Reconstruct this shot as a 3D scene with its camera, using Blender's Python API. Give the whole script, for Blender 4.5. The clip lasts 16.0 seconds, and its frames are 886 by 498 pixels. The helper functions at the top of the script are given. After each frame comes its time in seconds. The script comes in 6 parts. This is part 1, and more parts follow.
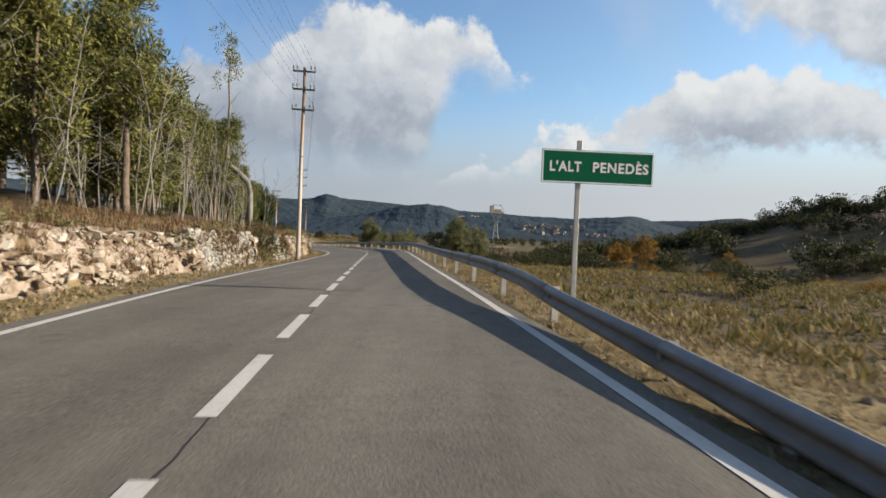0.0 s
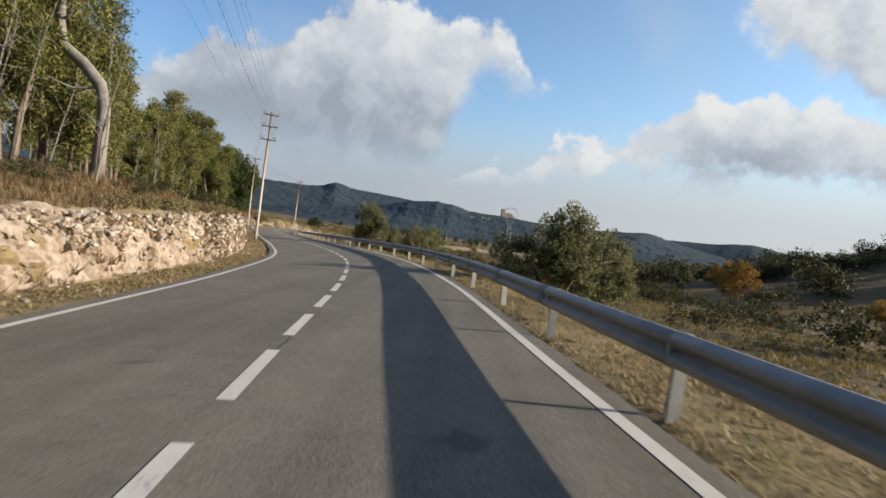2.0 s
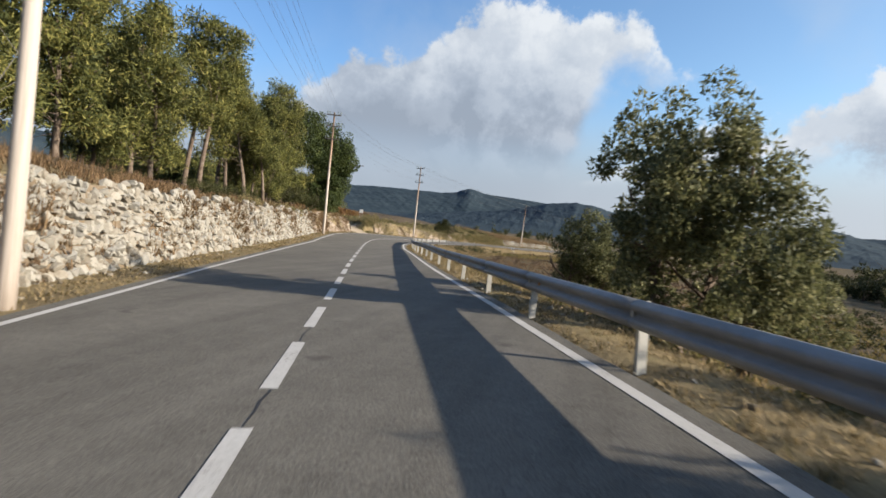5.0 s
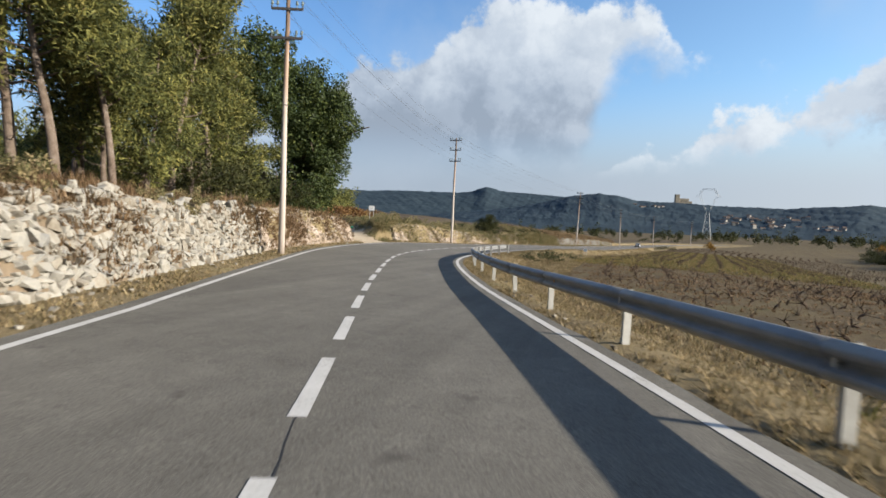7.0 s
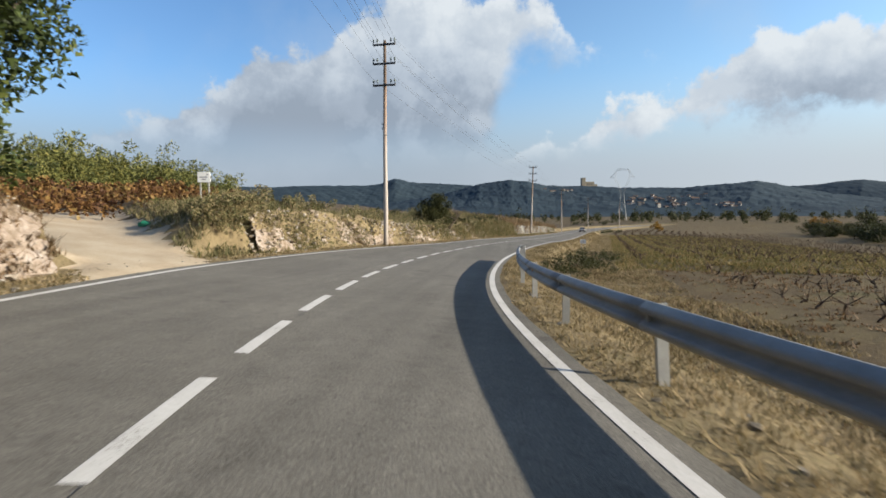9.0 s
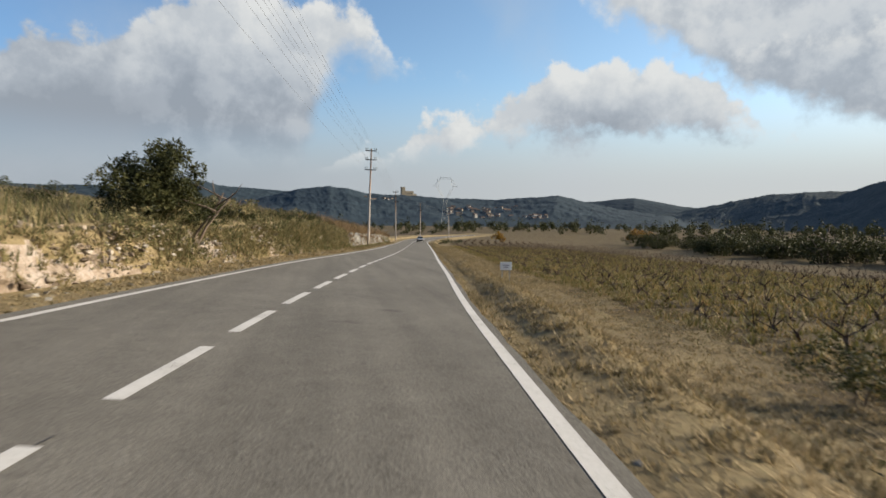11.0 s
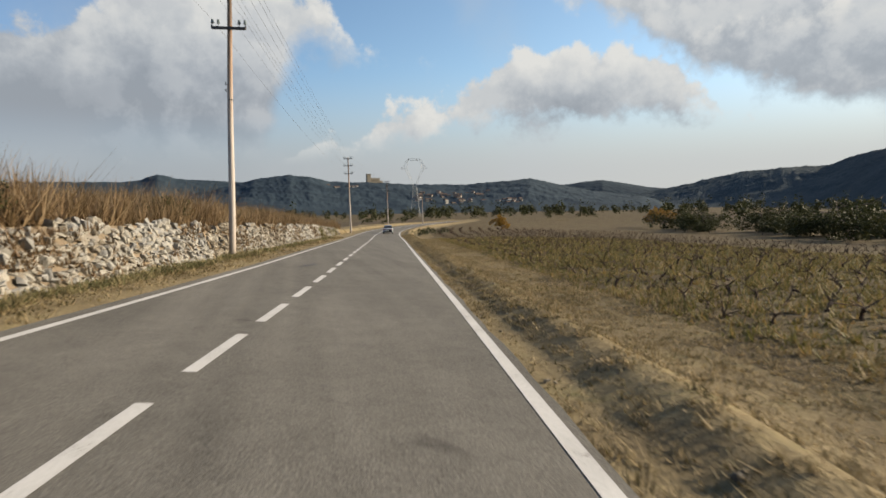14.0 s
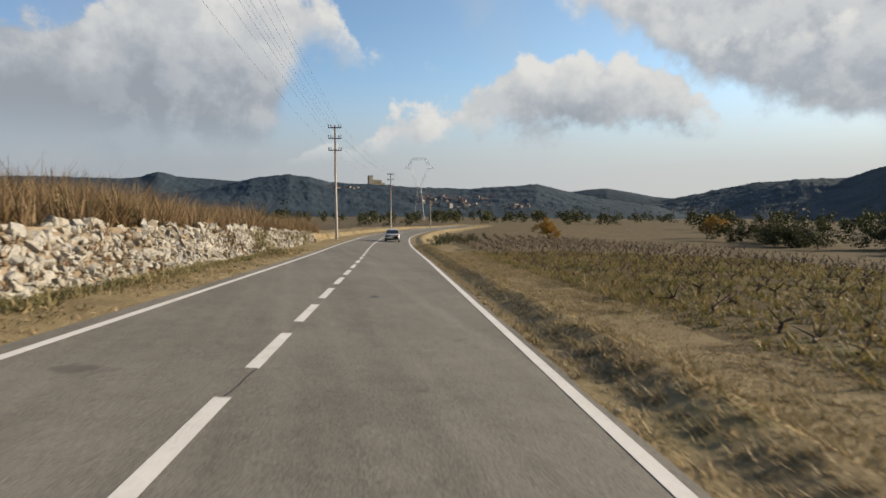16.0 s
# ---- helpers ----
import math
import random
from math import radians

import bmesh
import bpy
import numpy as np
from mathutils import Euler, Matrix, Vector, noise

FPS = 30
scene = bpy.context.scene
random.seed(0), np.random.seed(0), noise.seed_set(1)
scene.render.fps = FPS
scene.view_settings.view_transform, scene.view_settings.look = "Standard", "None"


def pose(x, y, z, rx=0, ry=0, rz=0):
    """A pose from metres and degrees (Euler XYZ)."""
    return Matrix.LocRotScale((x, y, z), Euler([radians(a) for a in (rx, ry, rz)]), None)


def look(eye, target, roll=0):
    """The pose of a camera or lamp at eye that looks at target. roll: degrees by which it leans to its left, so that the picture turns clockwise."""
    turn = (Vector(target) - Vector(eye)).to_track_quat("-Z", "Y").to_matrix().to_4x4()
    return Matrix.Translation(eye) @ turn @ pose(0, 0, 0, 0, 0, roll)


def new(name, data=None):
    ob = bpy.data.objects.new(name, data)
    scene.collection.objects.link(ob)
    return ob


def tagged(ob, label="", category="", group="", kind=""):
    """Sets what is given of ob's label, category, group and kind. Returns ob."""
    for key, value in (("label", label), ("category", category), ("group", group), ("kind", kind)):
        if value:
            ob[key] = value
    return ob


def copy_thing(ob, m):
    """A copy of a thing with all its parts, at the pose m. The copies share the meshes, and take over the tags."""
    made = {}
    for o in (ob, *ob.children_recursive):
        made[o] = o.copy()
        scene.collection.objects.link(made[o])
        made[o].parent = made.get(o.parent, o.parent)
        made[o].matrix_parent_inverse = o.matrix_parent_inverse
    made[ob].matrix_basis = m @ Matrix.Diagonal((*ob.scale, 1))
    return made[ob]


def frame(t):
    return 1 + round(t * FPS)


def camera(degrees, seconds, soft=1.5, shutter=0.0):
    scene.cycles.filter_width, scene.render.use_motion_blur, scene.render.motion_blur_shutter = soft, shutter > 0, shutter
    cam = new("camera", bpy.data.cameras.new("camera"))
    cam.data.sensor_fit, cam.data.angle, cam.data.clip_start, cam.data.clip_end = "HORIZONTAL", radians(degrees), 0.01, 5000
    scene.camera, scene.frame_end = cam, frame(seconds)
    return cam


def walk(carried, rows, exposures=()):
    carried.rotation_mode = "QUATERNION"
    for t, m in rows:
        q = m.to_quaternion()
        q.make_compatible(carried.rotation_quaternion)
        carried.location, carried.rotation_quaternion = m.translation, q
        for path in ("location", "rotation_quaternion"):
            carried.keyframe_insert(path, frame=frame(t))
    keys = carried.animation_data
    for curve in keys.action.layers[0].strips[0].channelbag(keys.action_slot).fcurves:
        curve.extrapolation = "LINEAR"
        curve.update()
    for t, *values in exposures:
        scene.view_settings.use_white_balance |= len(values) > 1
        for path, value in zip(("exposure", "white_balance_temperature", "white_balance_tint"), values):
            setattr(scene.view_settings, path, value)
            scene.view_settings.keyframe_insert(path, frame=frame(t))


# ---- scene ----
cam = camera(76.0, 16.0, soft=1.6, shutter=0.12)
PATH = [
    (0.0, pose(0.31, 0.53, -0.00, 88.11, -2.19, -0.27)),
    (0.5, pose(-0.48, 8.84, -0.03, 87.96, -2.56, -0.34)),
    (1.0, pose(-1.36, 18.19, -0.12, 87.86, -2.55, -0.33)),
    (1.5, pose(-2.28, 26.62, -0.22, 88.01, -5.62, 0.09)),
    (2.0, pose(-3.34, 35.95, -0.37, 87.97, -7.41, 0.39)),
    (2.5, pose(-4.35, 44.50, -0.56, 87.55, -7.78, 0.83)),
    (3.0, pose(-5.56, 53.41, -0.77, 87.54, -7.53, 2.17)),
    (3.5, pose(-6.94, 61.97, -1.04, 87.26, -7.11, 4.42)),
    (4.0, pose(-8.84, 70.97, -1.27, 87.26, -6.34, 8.03)),
    (4.5, pose(-11.16, 79.10, -1.53, 87.03, -6.02, 11.31)),
    (5.0, pose(-14.05, 87.78, -1.73, 86.94, -5.68, 13.87)),
    (5.5, pose(-17.06, 96.19, -1.95, 86.71, -4.77, 15.41)),
    (6.0, pose(-20.18, 104.39, -2.21, 86.53, -3.68, 16.07)),
    (6.5, pose(-23.33, 112.47, -2.46, 86.63, -2.76, 16.09)),
    (7.0, pose(-26.48, 120.55, -2.69, 86.90, -2.08, 15.61)),
    (7.5, pose(-29.51, 128.74, -2.89, 86.94, -1.50, 14.63)),
    (8.0, pose(-32.30, 137.19, -3.09, 86.59, -0.93, 13.00)),
    (8.5, pose(-34.69, 145.08, -3.35, 86.48, -0.61, 10.45)),
    (9.0, pose(-36.74, 153.69, -3.64, 86.22, 0.66, 6.56)),
    (9.5, pose(-38.12, 161.51, -3.89, 86.09, 1.91, 2.59)),
    (10.0, pose(-38.82, 170.17, -4.18, 86.47, 1.19, -2.81)),
    (10.5, pose(-38.67, 178.86, -4.43, 86.85, 0.13, -7.88)),
    (11.0, pose(-37.92, 187.48, -4.64, 87.05, -0.57, -11.57)),
    (11.5, pose(-36.76, 196.02, -4.83, 87.01, -0.67, -13.93)),
    (12.0, pose(-35.39, 204.46, -5.05, 86.75, -0.32, -15.28)),
    (12.5, pose(-33.92, 212.95, -5.28, 86.33, 0.08, -15.77)),
    (13.0, pose(-32.38, 221.64, -5.57, 85.88, 0.19, -15.56)),
    (13.5, pose(-30.95, 230.07, -5.89, 85.66, 0.65, -15.21)),
    (14.0, pose(-29.54, 238.27, -6.18, 85.78, 1.17, -14.82)),
    (14.5, pose(-28.38, 246.11, -6.44, 86.39, 0.46, -14.52)),
    (15.0, pose(-27.20, 254.30, -6.65, 86.12, -0.37, -14.31)),
    (15.5, pose(-25.91, 262.77, -6.87, 86.08, -0.43, -14.53)),
    (16.0, pose(-24.54, 271.61, -7.12, 86.26, -0.27, -14.69)),
]
walk(cam, PATH, exposures=((0.0, 1.22, 6430, 9), (4.0, 1.28, 6400, 9), (5.2, 1.32, 6080, 9), (8.2, 1.28, 5950, 7), (9.2, 1.22, 6080, 7), (10.2, 1.16, 6280, 8), (12.3, 1.12, 6700, 8), (16.0, 1.09, 6720, 9)))

# ---- world, sun ----
SUN_AZ, SUN_EL = 94.0, 20.0          # clockwise from +Y, above the horizon
SUN_DIR = Vector((math.sin(radians(SUN_AZ)) * math.cos(radians(SUN_EL)),
                  math.cos(radians(SUN_AZ)) * math.cos(radians(SUN_EL)), math.sin(radians(SUN_EL))))
lamp = bpy.data.lights.new("sun", "SUN")
lamp.energy, lamp.angle, lamp.color = 4.6, radians(0.6), (1.0, 0.85, 0.66)
new("sun", lamp).matrix_world = look(SUN_DIR * 200, (0, 0, 0))

world = bpy.data.worlds.new("world")
scene.world = world
world.use_nodes = True


class Nodes:
    """Short hand for node trees."""

    def __init__(self, tree):
        self.tree = tree
        tree.nodes.clear()

    def add(self, kind, **values):
        n = self.tree.nodes.new(kind)
        for key, value in values.items():
            if key == "op":
                n.operation = value
            elif key == "blend":
                n.blend_type = value
            elif key == "dtype":
                n.data_type = value
            else:
                n.inputs[key.replace("_", " ")].default_value = value
        return n

    def link(self, a, b):
        self.tree.links.new(a, b)

    def put(self, value, socket):
        if isinstance(value, (int, float, tuple)):
            socket.default_value = value
        else:
            self.link(value, socket)

    def math(self, op, a, b=0.0, clamp=False):
        n = self.tree.nodes.new("ShaderNodeMath")
        n.operation, n.use_clamp = op, clamp
        self.put(a, n.inputs[0])
        self.put(b, n.inputs[1])
        return n.outputs[0]

    def mix(self, fac, a, b, blend="MIX"):
        n = self.tree.nodes.new("ShaderNodeMix")
        n.data_type, n.blend_type = "RGBA", blend
        self.put(fac, n.inputs["Factor"])
        self.put(a, n.inputs[6])
        self.put(b, n.inputs[7])
        return n.outputs[2]

    def noise(self, vec, scale, detail=4.0, rough=0.55, dims="3D"):
        n = self.tree.nodes.new("ShaderNodeTexNoise")
        n.noise_dimensions = dims
        if vec is not None:
            self.link(vec, n.inputs["Vector"])
        n.inputs["Scale"].default_value, n.inputs["Detail"].default_value, n.inputs["Roughness"].default_value = scale, detail, rough
        return n.outputs["Fac"]

    def ramp(self, fac, stops):
        n = self.tree.nodes.new("ShaderNodeValToRGB")
        el = n.color_ramp.elements
        while len(el) < len(stops):
            el.new(0.5)
        for e, (pos, col) in zip(el, stops):
            e.position, e.color = pos, (*col, 1) if len(col) == 3 else col
        self.link(fac, n.inputs["Fac"])
        return n.outputs["Color"]

    def step(self, value, lo, hi):
        n = self.tree.nodes.new("ShaderNodeMapRange")
        n.interpolation_type = "SMOOTHSTEP"
        self.put(value, n.inputs["Value"])
        n.inputs["From Min"].default_value, n.inputs["From Max"].default_value = lo, hi
        return n.outputs["Result"]


def build_sky():
    k = Nodes(world.node_tree)
    coord = k.add("ShaderNodeTexCoord").outputs["Generated"]
    xyz = k.add("ShaderNodeSeparateXYZ")
    k.link(coord, xyz.inputs[0])
    deg = 180 / math.pi
    az = k.math("MULTIPLY", k.math("ARCTAN2", k.math("MULTIPLY", xyz.outputs[0], -1.0), xyz.outputs[1]), deg)
    el = k.math("MULTIPLY", k.math("ARCSINE", xyz.outputs[2]), deg)
    sky = k.tree.nodes.new("ShaderNodeTexSky")
    sky.sky_type, sky.sun_disc = "NISHITA", False
    sky.sun_elevation, sky.sun_rotation = radians(SUN_EL), radians(SUN_AZ)
    sky.air_density, sky.dust_density, sky.ozone_density, sky.altitude = 1.0, 1.2, 2.0, 200
    wob = k.noise(coord, 6.0, 6.0, 0.58)
    fine = k.noise(coord, 21.0, 5.0, 0.6)
    big = k.noise(coord, 2.6, 3.0, 0.5)
    rough = k.math("ADD", k.math("MULTIPLY", k.math("SUBTRACT", wob, 0.5), 9.0), k.math("MULTIPLY", k.math("SUBTRACT", fine, 0.5), 6.0))
    # relief of the clouds, lit from the right and above
    aside = k.add("ShaderNodeVectorMath", op="ADD")
    k.link(coord, aside.inputs[0])
    aside.inputs[1].default_value = (0.03, 0.0, 0.028)
    lit = k.math("ADD", k.math("SUBTRACT", wob, k.noise(aside.outputs[0], 6.0, 6.0, 0.58)), k.math("MULTIPLY", k.math("SUBTRACT", fine, k.noise(aside.outputs[0], 21.0, 5.0, 0.6)), 0.45))
    lit = k.step(lit, -0.16, 0.16)

    def outline(points):
        """Elevation of a cloud's edge over the azimuth, 70 degrees left to 80 right."""
        stops = [((70.0 - a) / 150.0, (e / 40.0,) * 3) for a, e in points]
        return k.math("MULTIPLY", k.ramp(k.math("DIVIDE", k.math("SUBTRACT", 70.0, az), 150.0), stops), 40.0)

    front = k.step(xyz.outputs[1], -0.1, 0.15)
    rest = k.math("MULTIPLY", k.math("MULTIPLY", k.step(big, 0.5, 0.68), 0.55), k.math("SUBTRACT", 1.0, front))
    base = k.mix(1.0, sky.outputs["Color"], (0.200, 0.216, 0.226, 1), "MULTIPLY")
    base = k.mix(1.0, base, k.mix(k.step(az, 34.0, -30.0), (0.74, 0.80, 0.88, 1), (1.16, 1.12, 1.06, 1)), "MULTIPLY")
    haze_col = k.mix(k.step(az, 25.0, -40.0), (0.42, 0.46, 0.52, 1), (0.63, 0.65, 0.68, 1))
    col = k.mix(k.math("MULTIPLY", k.step(el, 14.0, 3.0), 0.94), base, haze_col)
    col = k.mix(rest, col, (0.72, 0.74, 0.78, 1))
    # thin veil high up
    veil = k.math("MULTIPLY", k.step(k.math("ADD", big, k.math("MULTIPLY", wob, 0.5)), 0.72, 1.05), 0.35)
    col = k.mix(k.math("MULTIPLY", veil, front), col, (0.62, 0.66, 0.72, 1))

    def cumulus(col, top, bottom, soft, frayed, body, gloom, fade_lo, fade_hi):
        """A cloud between two outlines: white crests, grey towards its base, its foot lost in the haze."""
        from_top, from_base = k.math("SUBTRACT", top, el), k.math("SUBTRACT", el, bottom)
        edge = k.math("MULTIPLY", k.step(k.math("ADD", from_top, rough), -soft, soft * 1.6), k.step(k.math("ADD", from_base, rough), -frayed, frayed))
        cover = k.math("MULTIPLY", k.math("MULTIPLY", edge, front), k.step(el, fade_lo, fade_hi))
        deep = k.step(k.math("ADD", from_top, k.math("MULTIPLY", rough, 1.3)), 0.6, body)
        shine = k.math("ADD", k.math("MULTIPLY", k.math("SUBTRACT", 1.0, deep), 0.62), k.math("MULTIPLY", lit, 0.42))
        shine = k.math("SUBTRACT", shine, k.math("MULTIPLY", gloom, 0.4), clamp=True)
        tone = k.ramp(shine, [(0.0, (0.36, 0.40, 0.46)), (0.28, (0.47, 0.51, 0.57)), (0.55, (0.64, 0.67, 0.71)), (0.95, (0.87, 0.87, 0.86))])
        return k.mix(k.math("MULTIPLY", cover, 0.97), col, tone)

    # a high bank to the right, a long flat-based cloud below it, a tall broad one ahead
    col = cumulus(col, outline([(-20, 18), (-24, 23), (-30, 33), (-40, 38), (-70, 38)]),
                  outline([(-22, 27), (-25, 20.5), (-28, 18.2), (-31, 17.2), (-34, 15.4), (-37, 13.2), (-40, 11.6), (-43, 9.8), (-47, 8.2), (-60, 7)]), 1.3, 1.6, 40.0, 0.05, 4.0, 9.0)
    col = cumulus(col, outline([(1, 3), (-1.2, 6.0), (-3.4, 7.4), (-6, 6.6), (-8, 8.2), (-10.3, 9.6), (-13, 10.6), (-16.5, 11.6), (-18, 13.0), (-19.5, 12.8), (-21, 13.8), (-24.5, 14.4), (-27.5, 15.4), (-31, 15.1), (-34, 14.0), (-37, 12.2), (-39.5, 10.2), (-41.5, 7)]),
                  outline([(0, 4.6), (-7, 5.6), (-13, 6.2), (-18, 7.0), (-23, 7.7), (-30, 7.8), (-36, 8.2), (-41, 8.6)]), 0.5, 1.2, 6.5, k.math("MULTIPLY", k.step(az, -8.0, -24.0), 0.12), 4.0, 8.0)
    col = cumulus(col, outline([(66, 3), (45, 5.5), (38, 7.2), (34, 8.4), (30, 10.1), (27.3, 11.8), (25.8, 14.2), (24.6, 15.0), (22.5, 14.6), (17.6, 15.0), (15.8, 16.6), (14.2, 18.6), (12.2, 19.3), (8.6, 19.8), (3.8, 20.5), (-0.4, 19.8), (-3.8, 18.8), (-5.7, 17.0), (-7.0, 14.0)]),
                  outline([(66, 1), (30, 3), (4, 3.5), (2.4, 5.7), (1.4, 8.6), (0.4, 11.2), (-0.6, 13.3), (-1.7, 14.9), (-5, 15.6), (-7, 16.4)]), 0.55, 2.6, 9.0, k.step(az, 6.0, 22.0), 3.5, 9.5)
    ground = k.step(el, -0.5, -3.0)
    col = k.mix(ground, col, (0.10, 0.09, 0.07, 1))
    back = k.add("ShaderNodeBackground", Strength=0.4)
    k.link(col, back.inputs["Color"])
    out = k.add("ShaderNodeOutputWorld")
    k.link(back.outputs[0], out.inputs["Surface"])


build_sky()


# ---- materials ----
def material(name, rough=0.8, metal=0.0):
    m = bpy.data.materials.new(name)
    m.use_nodes = True
    k = Nodes(m.node_tree)
    shader = k.add("ShaderNodeBsdfPrincipled", Roughness=rough, Metallic=metal)
    shader.inputs["Specular IOR Level"].default_value = 0.08 if rough > 0.68 else 0.35
    out = k.add("ShaderNodeOutputMaterial")
    k.link(shader.outputs[0], out.inputs["Surface"])
    return m, k, shader


def bump(k, shader, height, strength, distance=0.02):
    b = k.add("ShaderNodeBump", Strength=strength, Distance=distance)
    k.link(height, b.inputs["Height"])
    k.link(b.outputs[0], shader.inputs["Normal"])


def speckled(name, stops, scale, rough=0.85, metal=0.0, relief=0.4, fine=14.0, relief_depth=0.02, where="Object", random_shift=0.0, island=0.0):
    """A surface whose colour wanders between the stops at a coarse and a fine scale."""
    m, k, shader = material(name, rough, metal)
    pos = k.add("ShaderNodeTexCoord").outputs[where] if where == "Object" else k.add("ShaderNodeNewGeometry").outputs["Position"]
    coarse = k.noise(pos, scale, 4.0, 0.6)
    small = k.noise(pos, scale * fine, 5.0, 0.65)
    fac = k.math("ADD", k.math("MULTIPLY", coarse, 0.6), k.math("MULTIPLY", small, 0.4))
    if random_shift:
        r = k.add("ShaderNodeObjectInfo").outputs["Random"]
        fac = k.math("ADD", fac, k.math("MULTIPLY", k.math("SUBTRACT", r, 0.5), random_shift))
    if island:
        r = k.add("ShaderNodeNewGeometry").outputs["Random Per Island"]
        fac = k.math("ADD", fac, k.math("MULTIPLY", k.math("SUBTRACT", r, 0.5), island))
    k.link(k.ramp(fac, stops), shader.inputs["Base Color"])
    if relief:
        bump(k, shader, small, relief, relief_depth)
    return m


def leafy(name, stops, sheen=0.12, through_light=0.3, scale=0.5, island=0.55):
    m, k, shader = material(name, 0.6)
    shader.inputs["Specular IOR Level"].default_value = sheen
    pos = k.add("ShaderNodeNewGeometry")
    fac = k.math("ADD", k.math("MULTIPLY", k.noise(pos.outputs["Position"], scale, 3.0), 1.0 - island * 0.5),
                 k.math("MULTIPLY", k.math("SUBTRACT", pos.outputs["Random Per Island"], 0.5), island))
    col = k.ramp(fac, stops)
    k.link(col, shader.inputs["Base Color"])
    trans = k.add("ShaderNodeBsdfTranslucent")
    k.link(col, trans.inputs["Color"])
    both = k.add("ShaderNodeMixShader", Fac=through_light)
    k.link(shader.outputs[0], both.inputs[1])
    k.link(trans.outputs[0], both.inputs[2])
    out = [n for n in k.tree.nodes if n.type == "OUTPUT_MATERIAL"][0]
    k.link(both.outputs[0], out.inputs["Surface"])
    return m


def asphalt_material():
    m, k, shader = material("asphalt", 0.84)
    pos = k.add("ShaderNodeNewGeometry").outputs["Position"]
    grit = k.noise(pos, 42.0, 3.0, 0.75)
    patch = k.noise(pos, 0.3, 5.0, 0.6)
    mid = k.noise(pos, 2.6, 5.0, 0.65)
    along = k.add("ShaderNodeMapping", Scale=(1.6, 0.05, 1.0))
    k.link(pos, along.inputs["Vector"])
    track = k.noise(along.outputs[0], 1.0, 3.0, 0.5)
    fac = k.math("ADD", k.math("ADD", k.math("MULTIPLY", grit, 0.58), k.math("MULTIPLY", track, 0.16)), k.math("ADD", k.math("MULTIPLY", patch, 0.14), k.math("MULTIPLY", mid, 0.12)))
    col = k.ramp(fac, [(0.36, (0.050, 0.046, 0.040)), (0.5, (0.117, 0.109, 0.094)), (0.64, (0.196, 0.182, 0.158))])
    # small dark stains
    stain = k.math("MULTIPLY", k.step(k.noise(pos, 1.1, 3.0, 0.5), 0.68, 0.76), 0.55)
    col = k.mix(stain, col, (0.045, 0.041, 0.037, 1))
    k.link(col, shader.inputs["Base Color"])
    bump(k, shader, k.math("ADD", grit, k.math("MULTIPLY", mid, 0.3)), 0.5, 0.012)
    shader.inputs["Specular IOR Level"].default_value = 0.15
    return m


def paint_material():
    m, k, shader = material("road_paint", 0.7)
    pos = k.add("ShaderNodeNewGeometry").outputs["Position"]
    wear = k.noise(pos, 28.0, 5.0, 0.7)
    broad = k.noise(pos, 1.3, 3.0, 0.6)
    fac = k.math("ADD", k.math("MULTIPLY", wear, 0.6), k.math("MULTIPLY", broad, 0.4))
    k.link(k.ramp(fac, [(0.34, (0.16, 0.15, 0.135)), (0.42, (0.40, 0.39, 0.37)), (0.7, (0.52, 0.51, 0.49))]), shader.inputs["Base Color"])
    bump(k, shader, wear, 0.3, 0.004)
    return m


def pole_material():
    """Old timber: pale and bleached below, orange brown above, dark at the head."""
    m, k, shader = material("pole_timber", 0.85)
    pos = k.add("ShaderNodeTexCoord").outputs["Object"]
    xyz = k.add("ShaderNodeSeparateXYZ")
    k.link(pos, xyz.inputs[0])
    long = k.add("ShaderNodeMapping", Scale=(14.0, 14.0, 0.5))
    k.link(pos, long.inputs["Vector"])
    streak = k.noise(long.outputs[0], 1.0, 5.0, 0.65)
    r = k.add("ShaderNodeObjectInfo").outputs["Random"]
    z = k.math("ADD", k.math("DIVIDE", xyz.outputs[2], 13.3), k.math("MULTIPLY", k.math("SUBTRACT", streak, 0.5), 0.8))
    z = k.math("ADD", z, k.math("MULTIPLY", k.math("SUBTRACT", r, 0.5), 0.12))
    k.link(k.ramp(z, [(0.0, (0.26, 0.22, 0.185)), (0.30, (0.40, 0.36, 0.325)), (0.50, (0.37, 0.32, 0.28)), (0.64, (0.31, 0.225, 0.17)), (0.82, (0.21, 0.145, 0.105)), (0.97, (0.12, 0.09, 0.07))]),
           shader.inputs["Base Color"])
    bump(k, shader, streak, 0.5, 0.02)
    return m


M = {}
M["asphalt"] = asphalt_material()
M["paint"] = paint_material()
M["pole"] = pole_material()
M["verge"] = speckled("dry_verge", [(0.28, (0.059, 0.047, 0.029)), (0.44, (0.143, 0.110, 0.062)), (0.56, (0.204, 0.161, 0.090)), (0.72, (0.101, 0.099, 0.040))], 0.45, fine=22, relief=0.9, relief_depth=0.06, where="Position")
M["field"] = speckled("field_earth", [(0.3, (0.047, 0.036, 0.021)), (0.46, (0.086, 0.064, 0.037)), (0.56, (0.111, 0.087, 0.047)), (0.72, (0.075, 0.076, 0.030))], 0.3, fine=24, relief=0.9, relief_depth=0.08, where="Position")
M["scrub"] = speckled("scrub_ground", [(0.3, (0.030, 0.027, 0.016)), (0.48, (0.071, 0.055, 0.036)), (0.62, (0.117, 0.089, 0.056)), (0.75, (0.056, 0.055, 0.030))], 0.22, fine=20, relief=0.9, relief_depth=0.1, where="Position")
